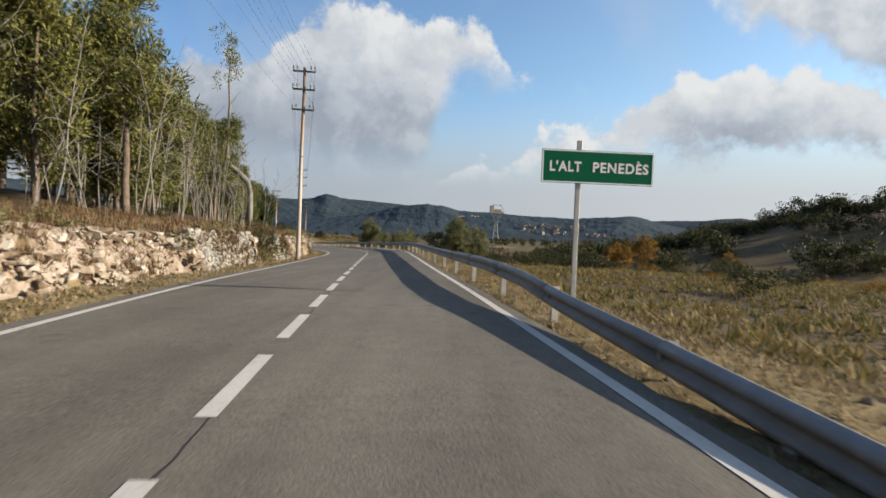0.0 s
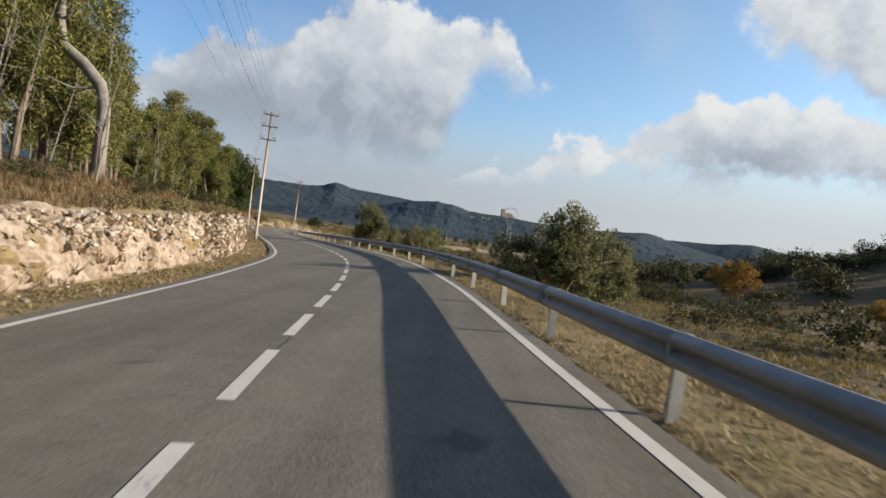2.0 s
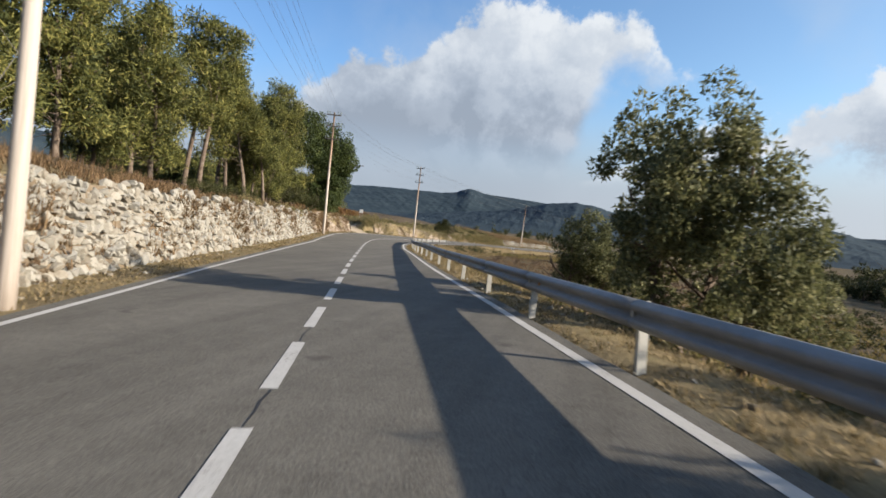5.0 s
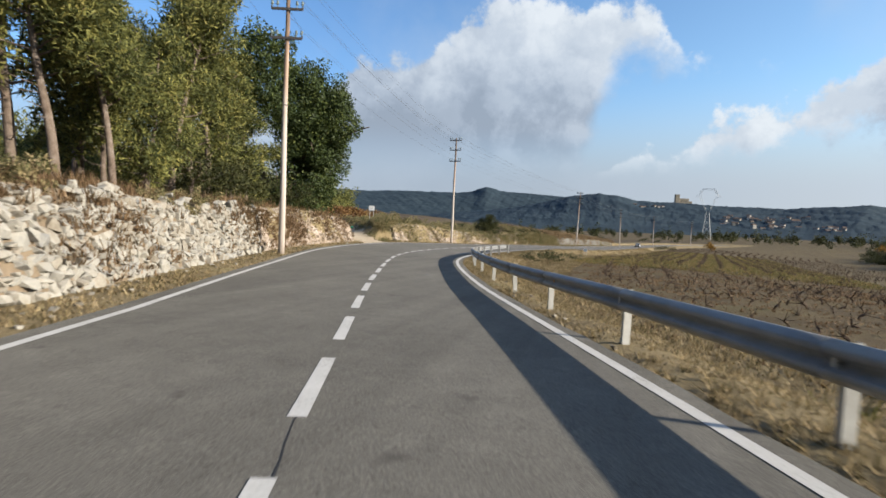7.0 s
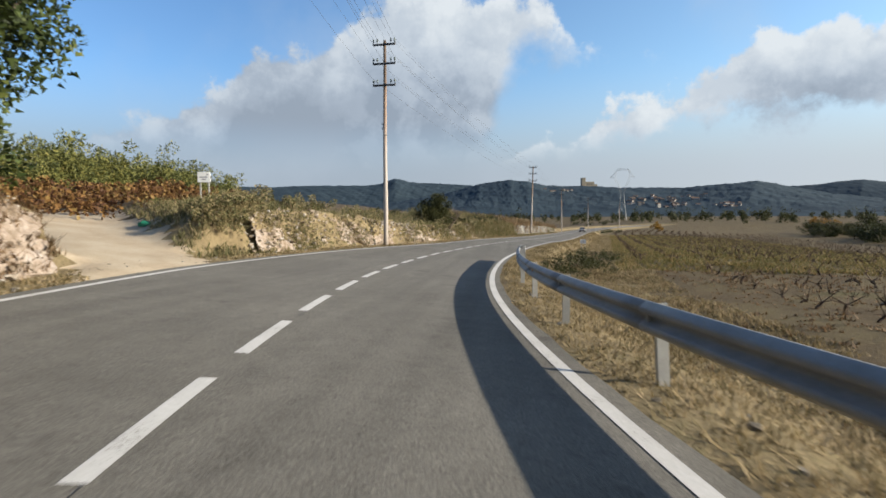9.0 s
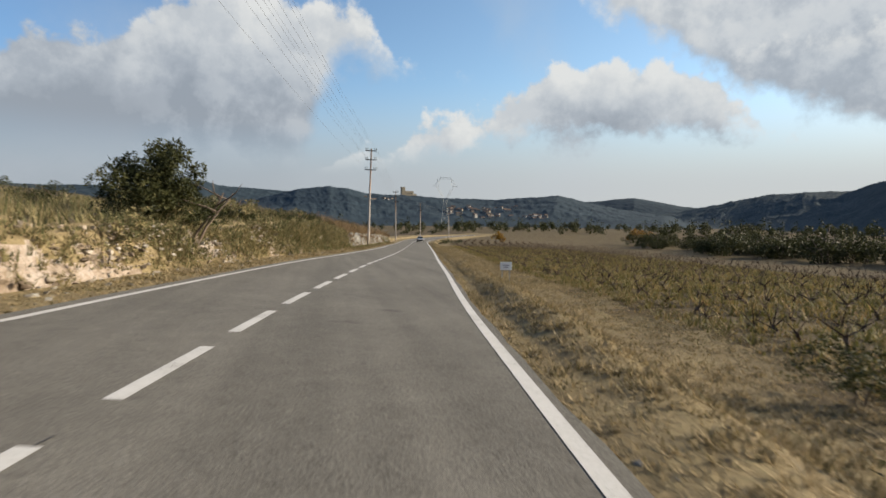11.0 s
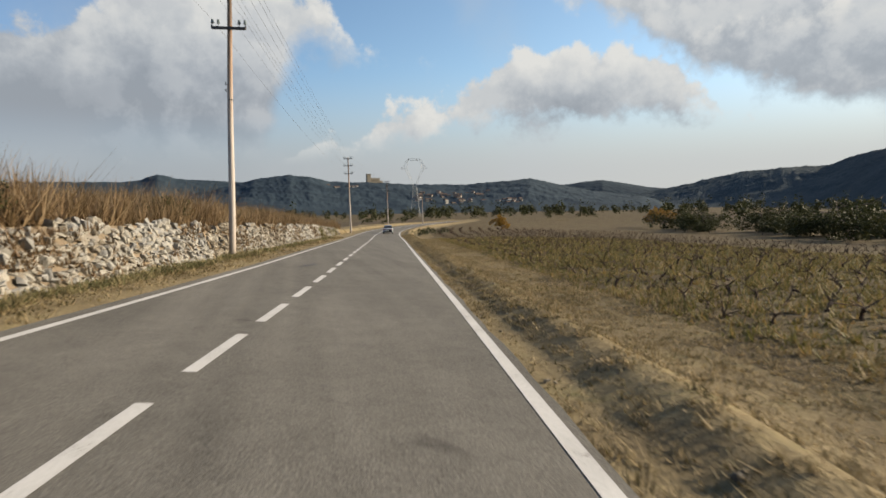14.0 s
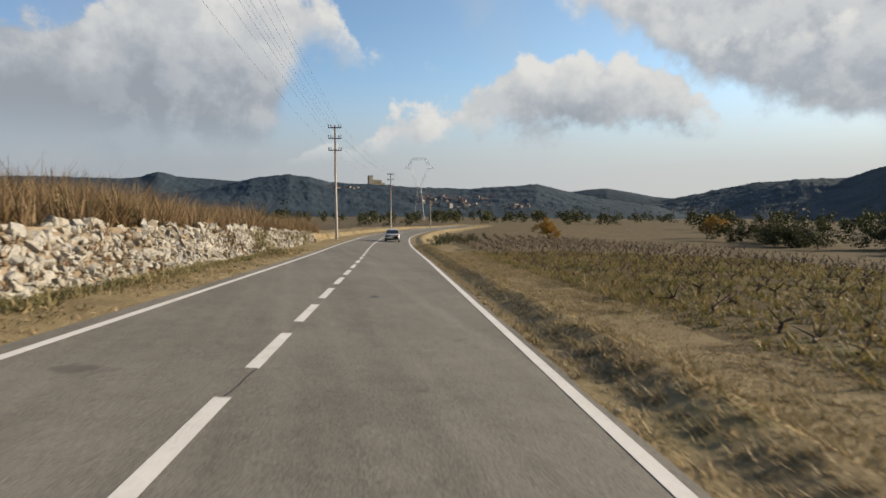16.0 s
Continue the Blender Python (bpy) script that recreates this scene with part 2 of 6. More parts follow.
M["dirt"] = speckled("pale_dirt", [(0.3, (0.258, 0.199, 0.134)), (0.5, (0.358, 0.295, 0.211)), (0.7, (0.429, 0.367, 0.279))], 0.6, fine=18, relief=0.7, relief_depth=0.04, where="Position")
M["rock"] = speckled("limestone_rock", [(0.3, (0.048, 0.038, 0.030)), (0.42, (0.170, 0.131, 0.094)), (0.54, (0.286, 0.235, 0.191)), (0.72, (0.375, 0.348, 0.327))], 0.8, fine=8, relief=1.0, relief_depth=0.08, where="Position")
M["stone"] = speckled("dry_stone", [(0.22, (0.107, 0.090, 0.067)), (0.42, (0.214, 0.191, 0.155)), (0.6, (0.277, 0.264, 0.231)), (0.85, (0.176, 0.174, 0.168))], 2.2, fine=7, relief=0.8, relief_depth=0.03, random_shift=0.4, island=0.3)
M["rubble"] = speckled("broken_limestone", [(0.25, (0.094, 0.071, 0.051)), (0.42, (0.221, 0.179, 0.131)), (0.6, (0.316, 0.275, 0.226)), (0.85, (0.389, 0.372, 0.347))], 1.2, fine=7, relief=0.9, relief_depth=0.03, where="Position", island=0.5)
M["stone_core"] = speckled("wall_earth", [(0.3, (0.088, 0.069, 0.048)), (0.7, (0.220, 0.173, 0.121))], 1.5, where="Position")
M["straw"] = leafy("straw_grass", [(0.2, (0.116, 0.094, 0.045)), (0.45, (0.270, 0.206, 0.109)), (0.65, (0.380, 0.297, 0.178)), (0.85, (0.181, 0.177, 0.078))], through_light=0.35)
M["tall_grass"] = leafy("tall_dry_grass", [(0.2, (0.085, 0.057, 0.028)), (0.45, (0.185, 0.120, 0.067)), (0.65, (0.256, 0.177, 0.107)), (0.85, (0.121, 0.113, 0.044))], through_light=0.35)
M["weeds"] = leafy("field_weeds", [(0.2, (0.100, 0.095, 0.029)), (0.45, (0.185, 0.145, 0.057)), (0.65, (0.296, 0.204, 0.092)), (0.85, (0.139, 0.145, 0.040))], through_light=0.3)
M["pine"] = leafy("pine_needles", [(0.2, (0.050, 0.059, 0.022)), (0.42, (0.131, 0.137, 0.042)), (0.65, (0.235, 0.218, 0.065)), (0.9, (0.335, 0.267, 0.111))])
M["carob"] = leafy("carob_leaves", [(0.2, (0.022, 0.033, 0.011)), (0.5, (0.054, 0.075, 0.021)), (0.75, (0.119, 0.132, 0.032)), (0.9, (0.177, 0.137, 0.055))], sheen=0.2, through_light=0.2)
M["olive"] = leafy("olive_leaves", [(0.2, (0.067, 0.074, 0.033)), (0.45, (0.151, 0.155, 0.067)), (0.7, (0.285, 0.270, 0.142)), (0.9, (0.419, 0.376, 0.231))], sheen=0.2, through_light=0.4)
M["bush"] = leafy("bush_leaves", [(0.2, (0.022, 0.026, 0.010)), (0.5, (0.054, 0.057, 0.020)), (0.75, (0.094, 0.087, 0.036)), (0.9, (0.137, 0.106, 0.043))], through_light=0.2)
M["autumn"] = leafy("autumn_leaves", [(0.2, (0.11, 0.06, 0.012)), (0.5, (0.26, 0.15, 0.025)), (0.75, (0.36, 0.22, 0.05)), (0.9, (0.16, 0.13, 0.04))])
M["vine_leaf"] = leafy("red_vine_leaves", [(0.2, (0.073, 0.036, 0.019)), (0.5, (0.190, 0.106, 0.039)), (0.75, (0.247, 0.178, 0.064)), (0.9, (0.101, 0.131, 0.051))])
M["bark"] = speckled("pine_bark", [(0.3, (0.060, 0.045, 0.033)), (0.5, (0.132, 0.102, 0.081)), (0.7, (0.204, 0.174, 0.150))], 3.0, relief=1.0, relief_depth=0.03, where="Position")
M["dead_wood"] = speckled("bleached_dead_wood", [(0.3, (0.104, 0.095, 0.083)), (0.5, (0.170, 0.160, 0.145)), (0.7, (0.226, 0.220, 0.203))], 3.0, relief=0.8, where="Position")
M["vine_wood"] = speckled("vine_wood", [(0.3, (0.045, 0.03, 0.022)), (0.55, (0.09, 0.065, 0.048)), (0.75, (0.16, 0.12, 0.08))], 4.0, relief=0, where="Position", island=0.4)
M["zinc"] = speckled("galvanised_steel", [(0.3, (0.149, 0.150, 0.148)), (0.55, (0.217, 0.219, 0.221)), (0.75, (0.286, 0.288, 0.292))], 2.0, rough=0.5, metal=0.15, relief=0.1, where="Position")
M["post_zinc"] = speckled("weathered_zinc", [(0.3, (0.251, 0.245, 0.224)), (0.55, (0.344, 0.338, 0.314)), (0.75, (0.401, 0.395, 0.376))], 4.0, rough=0.65, metal=0.1, relief=0.1, where="Position")
M["iron"] = speckled("dark_iron", [(0.3, (0.045, 0.042, 0.04)), (0.7, (0.10, 0.09, 0.085))], 6.0, rough=0.6, metal=0.4, relief=0.1)
M["cable"] = speckled("cable", [(0.3, (0.05, 0.05, 0.05)), (0.7, (0.09, 0.09, 0.09))], 6.0, rough=0.5, relief=0)
M["insulator"] = speckled("insulator_glass", [(0.3, (0.10, 0.13, 0.13)), (0.7, (0.20, 0.23, 0.22))], 6.0, rough=0.25, relief=0)
M["lattice"] = speckled("lattice_steel", [(0.3, (0.20, 0.21, 0.21)), (0.7, (0.30, 0.31, 0.31))], 1.0, rough=0.6, metal=0.3, relief=0)
M["green_sign"] = speckled("green_sign_sheet", [(0.3, (0.003, 0.088, 0.041)), (0.7, (0.006, 0.110, 0.052))], 1.2, rough=0.75, relief=0)
M["white_sign"] = speckled("white_sign_sheet", [(0.3, (0.68, 0.68, 0.66)), (0.7, (0.80, 0.80, 0.78))], 1.5, rough=0.75, relief=0)
M["grey_writing"] = speckled("grey_print", [(0.3, (0.22, 0.22, 0.24)), (0.7, (0.30, 0.30, 0.32))], 3.0, relief=0)
# blue in the hill stops stands in for distance haze
M["hill"] = speckled("hazed_wooded_hill", [(0.3, (0.016, 0.025, 0.035)), (0.5, (0.026, 0.039, 0.050)), (0.64, (0.036, 0.050, 0.060)), (0.8, (0.056, 0.066, 0.074))], 0.012, fine=9, relief=0.15, relief_depth=3.0, where="Position")
M["plaster"] = speckled("house_plaster", [(0.3, (0.189, 0.176, 0.152)), (0.7, (0.279, 0.271, 0.254))], 0.3, random_shift=0.5, relief=0)
M["white_plaster"] = speckled("white_plaster", [(0.3, (0.382, 0.372, 0.350)), (0.7, (0.447, 0.437, 0.415))], 0.3, relief=0)
M["castle"] = speckled("castle_stone", [(0.3, (0.166, 0.141, 0.103)), (0.7, (0.254, 0.229, 0.181))], 0.25, relief=0.3)
M["roof_tile"] = speckled("roof_tiles", [(0.3, (0.085, 0.062, 0.050)), (0.7, (0.13, 0.095, 0.075))], 0.6, relief=0)
M["dark_glass"] = speckled("dark_glass", [(0.3, (0.012, 0.014, 0.016)), (0.7, (0.03, 0.034, 0.038))], 1.0, rough=0.08, relief=0)
M["car_paint"] = speckled("silver_paint", [(0.3, (0.46, 0.48, 0.50)), (0.7, (0.52, 0.54, 0.56))], 0.8, rough=0.25, metal=0.5, relief=0)
M["red_lamp"] = speckled("red_lamp_glass", [(0.3, (0.25, 0.01, 0.01)), (0.7, (0.36, 0.02, 0.015))], 2.0, rough=0.2, relief=0)
M["rubber"] = speckled("tyre_rubber", [(0.3, (0.015, 0.015, 0.015)), (0.7, (0.03, 0.03, 0.03))], 4.0, relief=0)
M["green_bin"] = speckled("green_plastic", [(0.3, (0.02, 0.14, 0.08)), (0.7, (0.03, 0.20, 0.11))], 4.0, rough=0.5, relief=0)
M["amber"] = speckled("amber_reflector", [(0.3, (0.42, 0.17, 0.01)), (0.7, (0.55, 0.25, 0.02))], 6.0, rough=0.3, relief=0)
M["tar"] = speckled("tar_repair", [(0.3, (0.02, 0.019, 0.018)), (0.7, (0.045, 0.042, 0.04))], 4.0, rough=0.6, relief=0.2, where="Position")

M["reed"] = leafy("brown_reeds", [(0.2, (0.118, 0.081, 0.040)), (0.45, (0.235, 0.160, 0.090)), (0.65, (0.312, 0.233, 0.140)), (0.85, (0.166, 0.137, 0.074))], through_light=0.35)
M["bank_weeds"] = leafy("bank_weeds", [(0.2, (0.095, 0.096, 0.043)), (0.42, (0.204, 0.175, 0.084)), (0.62, (0.315, 0.249, 0.139)), (0.85, (0.161, 0.203, 0.071))], through_light=0.3)
# paler copy of the hill colours, haze painted in for the shaded right hillside
M["hazed_hill"] = speckled("hazed_hillside", [(0.3, (0.026, 0.036, 0.042)), (0.5, (0.042, 0.056, 0.062)), (0.64, (0.058, 0.070, 0.074)), (0.8, (0.090, 0.094, 0.088))], 0.012, fine=9, relief=0.5, relief_depth=6.0, where="Position")


# ---- the road's line: plan, height and cross fall ----
KY = [-70, -30, 0, 14, 28, 42, 56, 70, 84, 98, 112, 126, 140, 154, 168, 182, 196, 212, 230, 250, 275, 300, 330, 365, 400, 465, 520]
KX = [5.21, 1.82, -0.97, -2.35, -3.81, -5.25, -6.75, -9.26, -13.67, -18.83, -24.17, -29.33, -34.42, -38.63, -40.78, -40.78, -39.17, -36.52, -33.37, -29.85, -25.64, -21.45, -16.52, -9.19, 1.39, 25.37, 50.94]
KZ = [-1.3, -1.4, -1.47, -1.61, -1.91, -2.2, -2.5, -2.87, -3.27, -3.69, -4.1, -4.45, -4.83, -5.08, -5.46, -5.86, -6.25, -6.73, -7.43, -8.12, -8.87, -9.59, -10.38, -11.1, -11.67, -12.8, -13.53]
KB = [-0.43, -0.36, -0.06, -0.07, -1.6, -3.23, -4.21, -3.98, -3.43, -2.34, -0.76, 0.85, 2.66, 3.75, 4.68, 4.1, 2.89, 2.71, 3.51, 3.78, 3.59, 3.1, 2.61, 2.16, 1.07, 0.97, -0.1]
RIGHT_EDGE = 3.71                      # centre line to the right edge line


def smooth(xs, ys, at):
    xs, ys = np.array(xs, float), np.array(ys, float)
    slope = np.gradient(ys, xs)
    i = np.clip(np.searchsorted(xs, at) - 1, 0, len(xs) - 2)
    h = xs[i + 1] - xs[i]
    a = (at - xs[i]) / h
    return ((2 * a**3 - 3 * a**2 + 1) * ys[i] + (a**3 - 2 * a**2 + a) * h * slope[i] + (-2 * a**3 + 3 * a**2) * ys[i + 1] + (a**3 - a**2) * h * slope[i + 1])


FY = np.arange(-70, 520.1, 0.5)
FX, FZ, FB = smooth(KY, KX, FY), smooth(KY, KZ, FY), smooth(KY, KB, FY)
FT = np.gradient(FX, FY)


def centre(y):
    y = np.asarray(y, float)
    x = np.interp(y, FY, FX) + np.where(y > 520, (y - 520) * FT[-1], 0) + np.where(y < -70, (y + 70) * FT[0], 0)
    return x, np.interp(y, FY, FZ), np.interp(y, FY, FT)


def road_z(y, u):
    return np.interp(y, FY, FZ) - np.clip(u, -5.6, 5.6) * np.tan(np.radians(np.interp(y, FY, FB)))


def left_edge(y):
    """Centre line to the left edge line: wider in the bends and at the mouth of the track."""
    return np.interp(y, [-70, 40, 58, 105, 130, 150, 168, 182, 196, 215, 260, 520], [3.09, 3.68, 3.95, 4.2, 3.76, 4.38, 4.56, 4.13, 3.12, 3.2, 2.78, 3.01])


def spot(y, u):
    """The place on the plan, u metres to the right of the centre line at station y."""
    x, _, t = centre(y)
    n = np.hypot(1, t)
    return x + u / n, y - u * t / n


def station(x, y):
    """Station and offset of a place on the plan."""
    yy = np.asarray(y, float).copy()
    for _ in range(3):
        cx, _, t = centre(yy)
        n2 = 1 + t * t
        step = ((x - cx) * t + (y - yy)) / n2
        yy = yy + np.where(np.abs(x - cx) < 60, step, 0)
    cx, _, t = centre(yy)
    return yy, ((x - cx) - (y - yy) * t) / np.hypot(1, t)


def ease(a):
    a = np.clip(a, 0, 1)
    return a * a * (3 - 2 * a)


TRACK = 168.0                          # where the dirt track meets the road


def track_mid(u):
    """Station of the dirt track's middle as it climbs away from the road."""
    return TRACK + 0.9 * np.clip(-u - 5, 0, 14)


def bank_top(y):
    """Height of the cut's upper edge over the centre line, on the left."""
    return np.interp(y, [-70, 10, 22, 30, 38, 47, 56, 65, 75, 85, 98, 105, 125, 143, 155, 160, 165.5, 168.5, 172, 175, 182, 190, 202, 213, 227, 236, 243, 250, 258, 278, 300, 320, 345, 520],
                     [1.5, 1.4, 1.2, 1.4, 1.15, 1.2, 1.35, 1.6, 1.7, 1.8, 1.9, 2.1, 2.2, 2.3, 2.6, 2.5, 2.3, 0.7, 0.7, 2.0, 2.4, 2.0, 1.5, 1.7, 2.3, 2.5, 2.2, 1.7, 1.75, 1.65, 1.6, 1.2, 0.7, 0.5])


def cut_foot(y):
    return -(left_edge(y) + np.interp(y, [-70, 60, 120, 160, 185, 215, 260, 300, 520], [2.3, 2.0, 1.9, 1.8, 1.7, 2.3, 2.5, 2.6, 2.6]))


def bumps(x, y, scale):
    """Cheap wavy unevenness, about -1 to 1."""
    return (np.sin(x * scale + 1.3 * np.sin(y * scale * 0.7 + 1.1)) + np.sin(y * scale * 1.13 + 1.7 * np.sin(x * scale * 0.6 + 0.4)) + np.sin((x + y) * scale * 0.53 + 2.0)) / 3


def ground_z(x, y):
    """Height of the ground sheet at places on the plan (arrays)."""
    x, y = np.asarray(x, float), np.asarray(y, float)
    s, u = station(x, y)
    base = road_z(s, u)
    cz = np.interp(s, FY, FZ)
    # right-hand side: verge, slope, valley floor, then the rise of the far side
    drop = np.interp(s, [-70, 40, 62, 115, 135, 180, 200, 520], [0.5, 0.6, 1.8, 1.9, 1.1, 1.0, 0.8, 0.5])
    wide = np.interp(s, [-70, 40, 62, 115, 135, 180, 200, 520], [8, 8, 7, 7, 4, 3.2, 2.2, 2.2])
    right = base - 0.05 - drop * ease((u - 4.7) / wide) - 2.0 * ease((u - 14) / 60) + 0.1 * bumps(x, y, 0.9) * ease((u - 4.2) / 2)
    right = right + 0.40 * np.exp(-((u - 5.55) / np.where(u < 5.55, 0.55, 1.3)) ** 2) * ease((s - 190) / 8) - 0.10 * np.exp(-((u - 4.45) / 0.3) ** 2) * ease((s - 190) / 8)
    rise = np.interp(s, [-70, 180, 260, 330, 420], [20.0, 20.0, 8.0, 3.0, 0.0])
    right = right + rise * ease((u - 75) / 110) + 0.5 * bumps(x, y, 0.05) * ease((u - 60) / 60)
    # left-hand side: verge, foot of the cut, steep face, gentle slope above
    foot, top = cut_foot(s), bank_top(s)
    v = foot - u
    edge = cz + top
    slope = np.interp(s, [-70, 120, 150, 176, 215, 250, 300, 520], [0.13, 0.15, 0.11, 0.05, 0.13, 0.10, 0.06, 0.0])
    upper = edge + slope * np.clip(v - 0.9, 0, 22) + 0.15 * bumps(x, y, 0.8) * ease(v / 3) + 0.8 * bumps(x, y, 0.06) * ease((v - 15) / 30)
    left = np.where(v < 0.45, base - 0.05, base - 0.05 + (upper - base + 0.05) * ease((v - 0.45) / 0.65))
    # the dirt track climbs away to the left behind the bank
    lane = np.exp(-((s - track_mid(u)) / 3.3) ** 4)
    ramp = base - 0.05 + np.clip(-u - 5.2, 0, 12) * 0.15
    left = np.where(u < -4.2, left * (1 - lane) + np.minimum(ramp, left + 0.6) * lane, left)
    z = np.where(u > 0, right, left)
    under = (u > -left_edge(s) - 0.5) & (u < RIGHT_EDGE + 0.5) & (s < 520)
    z = np.where(under, base - 0.12, z)
    # far away the ground levels out into the valley floor
    far = -14.0 + 0.6 * bumps(x, y, 0.012)
    w = np.maximum(ease((s - 430) / 220), np.maximum(ease((u - 230) / 250), ease((-u - 90) / 160)))
    return z * (1 - w) + far * w


# ---- mesh helpers ----
def mesh_object(name, verts, faces, mats, parent=None, face_mats=None, flat=True):
    me = bpy.data.meshes.new(name)
    verts = np.asarray(verts, np.float32)
    me.from_pydata(verts.tolist() if len(verts) < 200 else verts, [], faces if isinstance(faces, list) else faces.tolist())
    for m in mats if isinstance(mats, (list, tuple)) else [mats]:
        me.materials.append(m)
    if face_mats is not None:
        me.polygons.foreach_set("material_index", np.asarray(face_mats, np.int32))
    if not flat:
        me.polygons.foreach_set("use_smooth", np.ones(len(me.polygons), bool))
    me.update()
    ob = new(name, me)
    ob.parent = parent
    return ob


def part(name, bm, mat, parent, label="", smooth_faces=False):
    me = bpy.data.meshes.new(name)
    if smooth_faces:
        for f in bm.faces:
            f.smooth = True
    bm.to_mesh(me)
    bm.free()
    me.materials.append(mat)
    ob = new(name, me)
    ob.parent = parent
    return tagged(ob, label)


def thing(name, at, label, category, group="", turn=0.0, kind=""):
    ob = new(name)
    ob.empty_display_size = 0.2
    ob.matrix_basis = pose(at[0], at[1], at[2], 0, 0, turn)
    return tagged(ob, label, category, group, kind)


def grid_faces(rows, cols):
    r, c = np.meshgrid(np.arange(rows - 1), np.arange(cols - 1), indexing="ij")
    a = (r * cols + c).ravel()
    return np.stack([a, a + 1, a + cols + 1, a + cols], 1)


def box(bm, size, at=(0, 0, 0), turn=None, bevel=0.0):
    made = bmesh.ops.create_cube(bm, size=1.0)["verts"]
    m = Matrix.Translation(at) @ (turn.to_4x4() if turn is not None else Matrix()) @ Matrix.Diagonal((*size, 1))
    bmesh.ops.transform(bm, matrix=m, verts=made)
    if bevel:
        edges = list({e for v in made for e in v.link_edges})
        bmesh.ops.bevel(bm, geom=edges, offset=bevel, segments=1, affect="EDGES")
    return bm


def tube_arrays(points, radii, sides=6):
    """Vertices and faces of a tapered tube along points."""
    points = np.asarray(points, float)
    verts, faces = [], []
    n = len(points)
    for i, p in enumerate(points):
        d = points[min(i + 1, n - 1)] - points[max(i - 1, 0)]
        d = d / (np.linalg.norm(d) + 1e-9)
        a = np.cross(d, (0.0, 0.0, 1.0)) if abs(d[2]) < 0.95 else np.cross(d, (1.0, 0.0, 0.0))
        a /= np.linalg.norm(a)
        b = np.cross(d, a)
        for k in range(sides):
            w = 2 * math.pi * k / sides
            verts.append(p + radii[i] * (math.cos(w) * a + math.sin(w) * b))
    for i in range(n - 1):
        for k in range(sides):
            q = (k + 1) % sides
            faces.append((i * sides + k, i * sides + q, (i + 1) * sides + q, (i + 1) * sides + k))
    faces.append(tuple(range(sides))[::-1])
    faces.append(tuple((n - 1) * sides + k for k in range(sides)))
    return verts, faces


class Bundle:
    """Collects vertices and faces of many small pieces."""

    def __init__(self):
        self.v, self.f, self.n = [], [], 0

    def add(self, verts, faces):
        self.v.extend(tuple(p) for p in verts)
        self.f.extend(tuple(i + self.n for i in f) for f in faces)
        self.n += len(verts)

    def object(self, name, mat, parent=None, flat=True):
        return mesh_object(name, self.v, self.f, mat, parent, flat=flat)


def leaves(rng, centres, radii, count, size, aspect=0.4, squash=1.0, upward=0.0, slim=False):
    """Leaves scattered in the outer part of round clumps, as quads or as slim triangles. Returns vertices and faces."""
    centres, radii = np.asarray(centres, float), np.asarray(radii, float)
    which = np.repeat(np.arange(len(centres)), count)
    n = len(which)
    d = rng.normal(size=(n, 3))
    d /= np.linalg.norm(d, axis=1)[:, None]
    r = radii[which] * rng.uniform(0.25, 1.0, n) ** 0.5
    p = centres[which] + d * r[:, None] * np.array([1, 1, squash])
    a = rng.normal(size=(n, 3)) + d * 0.8
    a[:, 2] += upward
    a /= np.linalg.norm(a, axis=1)[:, None]
    b = np.cross(a, rng.normal(size=(n, 3)))
    b /= np.linalg.norm(b, axis=1)[:, None] + 1e-9
    s = size * rng.uniform(0.6, 1.4, n)[:, None]
    tip, side = a * s, b * s * aspect * 0.5
    if slim:
        v = np.stack([p - side, p + side, p + tip], 1).reshape(-1, 3)
        return v, np.arange(n * 3).reshape(-1, 3)
    v = np.stack([p - side * 0.5, p + tip * 0.45 - side, p + tip, p + tip * 0.55 + side], 1).reshape(-1, 3)
    f = np.arange(n * 4).reshape(-1, 4)
    return v, f


def tufts(rng, places, heights, blades=7, width=0.02, spread=0.5):
    """Bunches of bent grass blades on places (n, 3)."""
    n = len(places)
    root = np.repeat(places, blades, 0) + np.concatenate([rng.normal(scale=0.07, size=(n * blades, 2)), np.zeros((n * blades, 1))], 1)
    h = np.repeat(heights, blades) * rng.uniform(0.5, 1.15, n * blades)
    w = rng.uniform(0, 2 * math.pi, n * blades)
    lean = rng.uniform(0.1, spread, n * blades) * h
    out = np.stack([np.cos(w) * lean, np.sin(w) * lean, h], 1)
    side = np.stack([-np.sin(w), np.cos(w), np.zeros_like(w)], 1) * width * rng.uniform(0.6, 1.5, n * blades)[:, None]
    v = np.stack([root - side * 1.25, root + side * 1.25, root + out], 1).reshape(-1, 3)
    return v, np.arange(n * blades * 3).reshape(-1, 3)


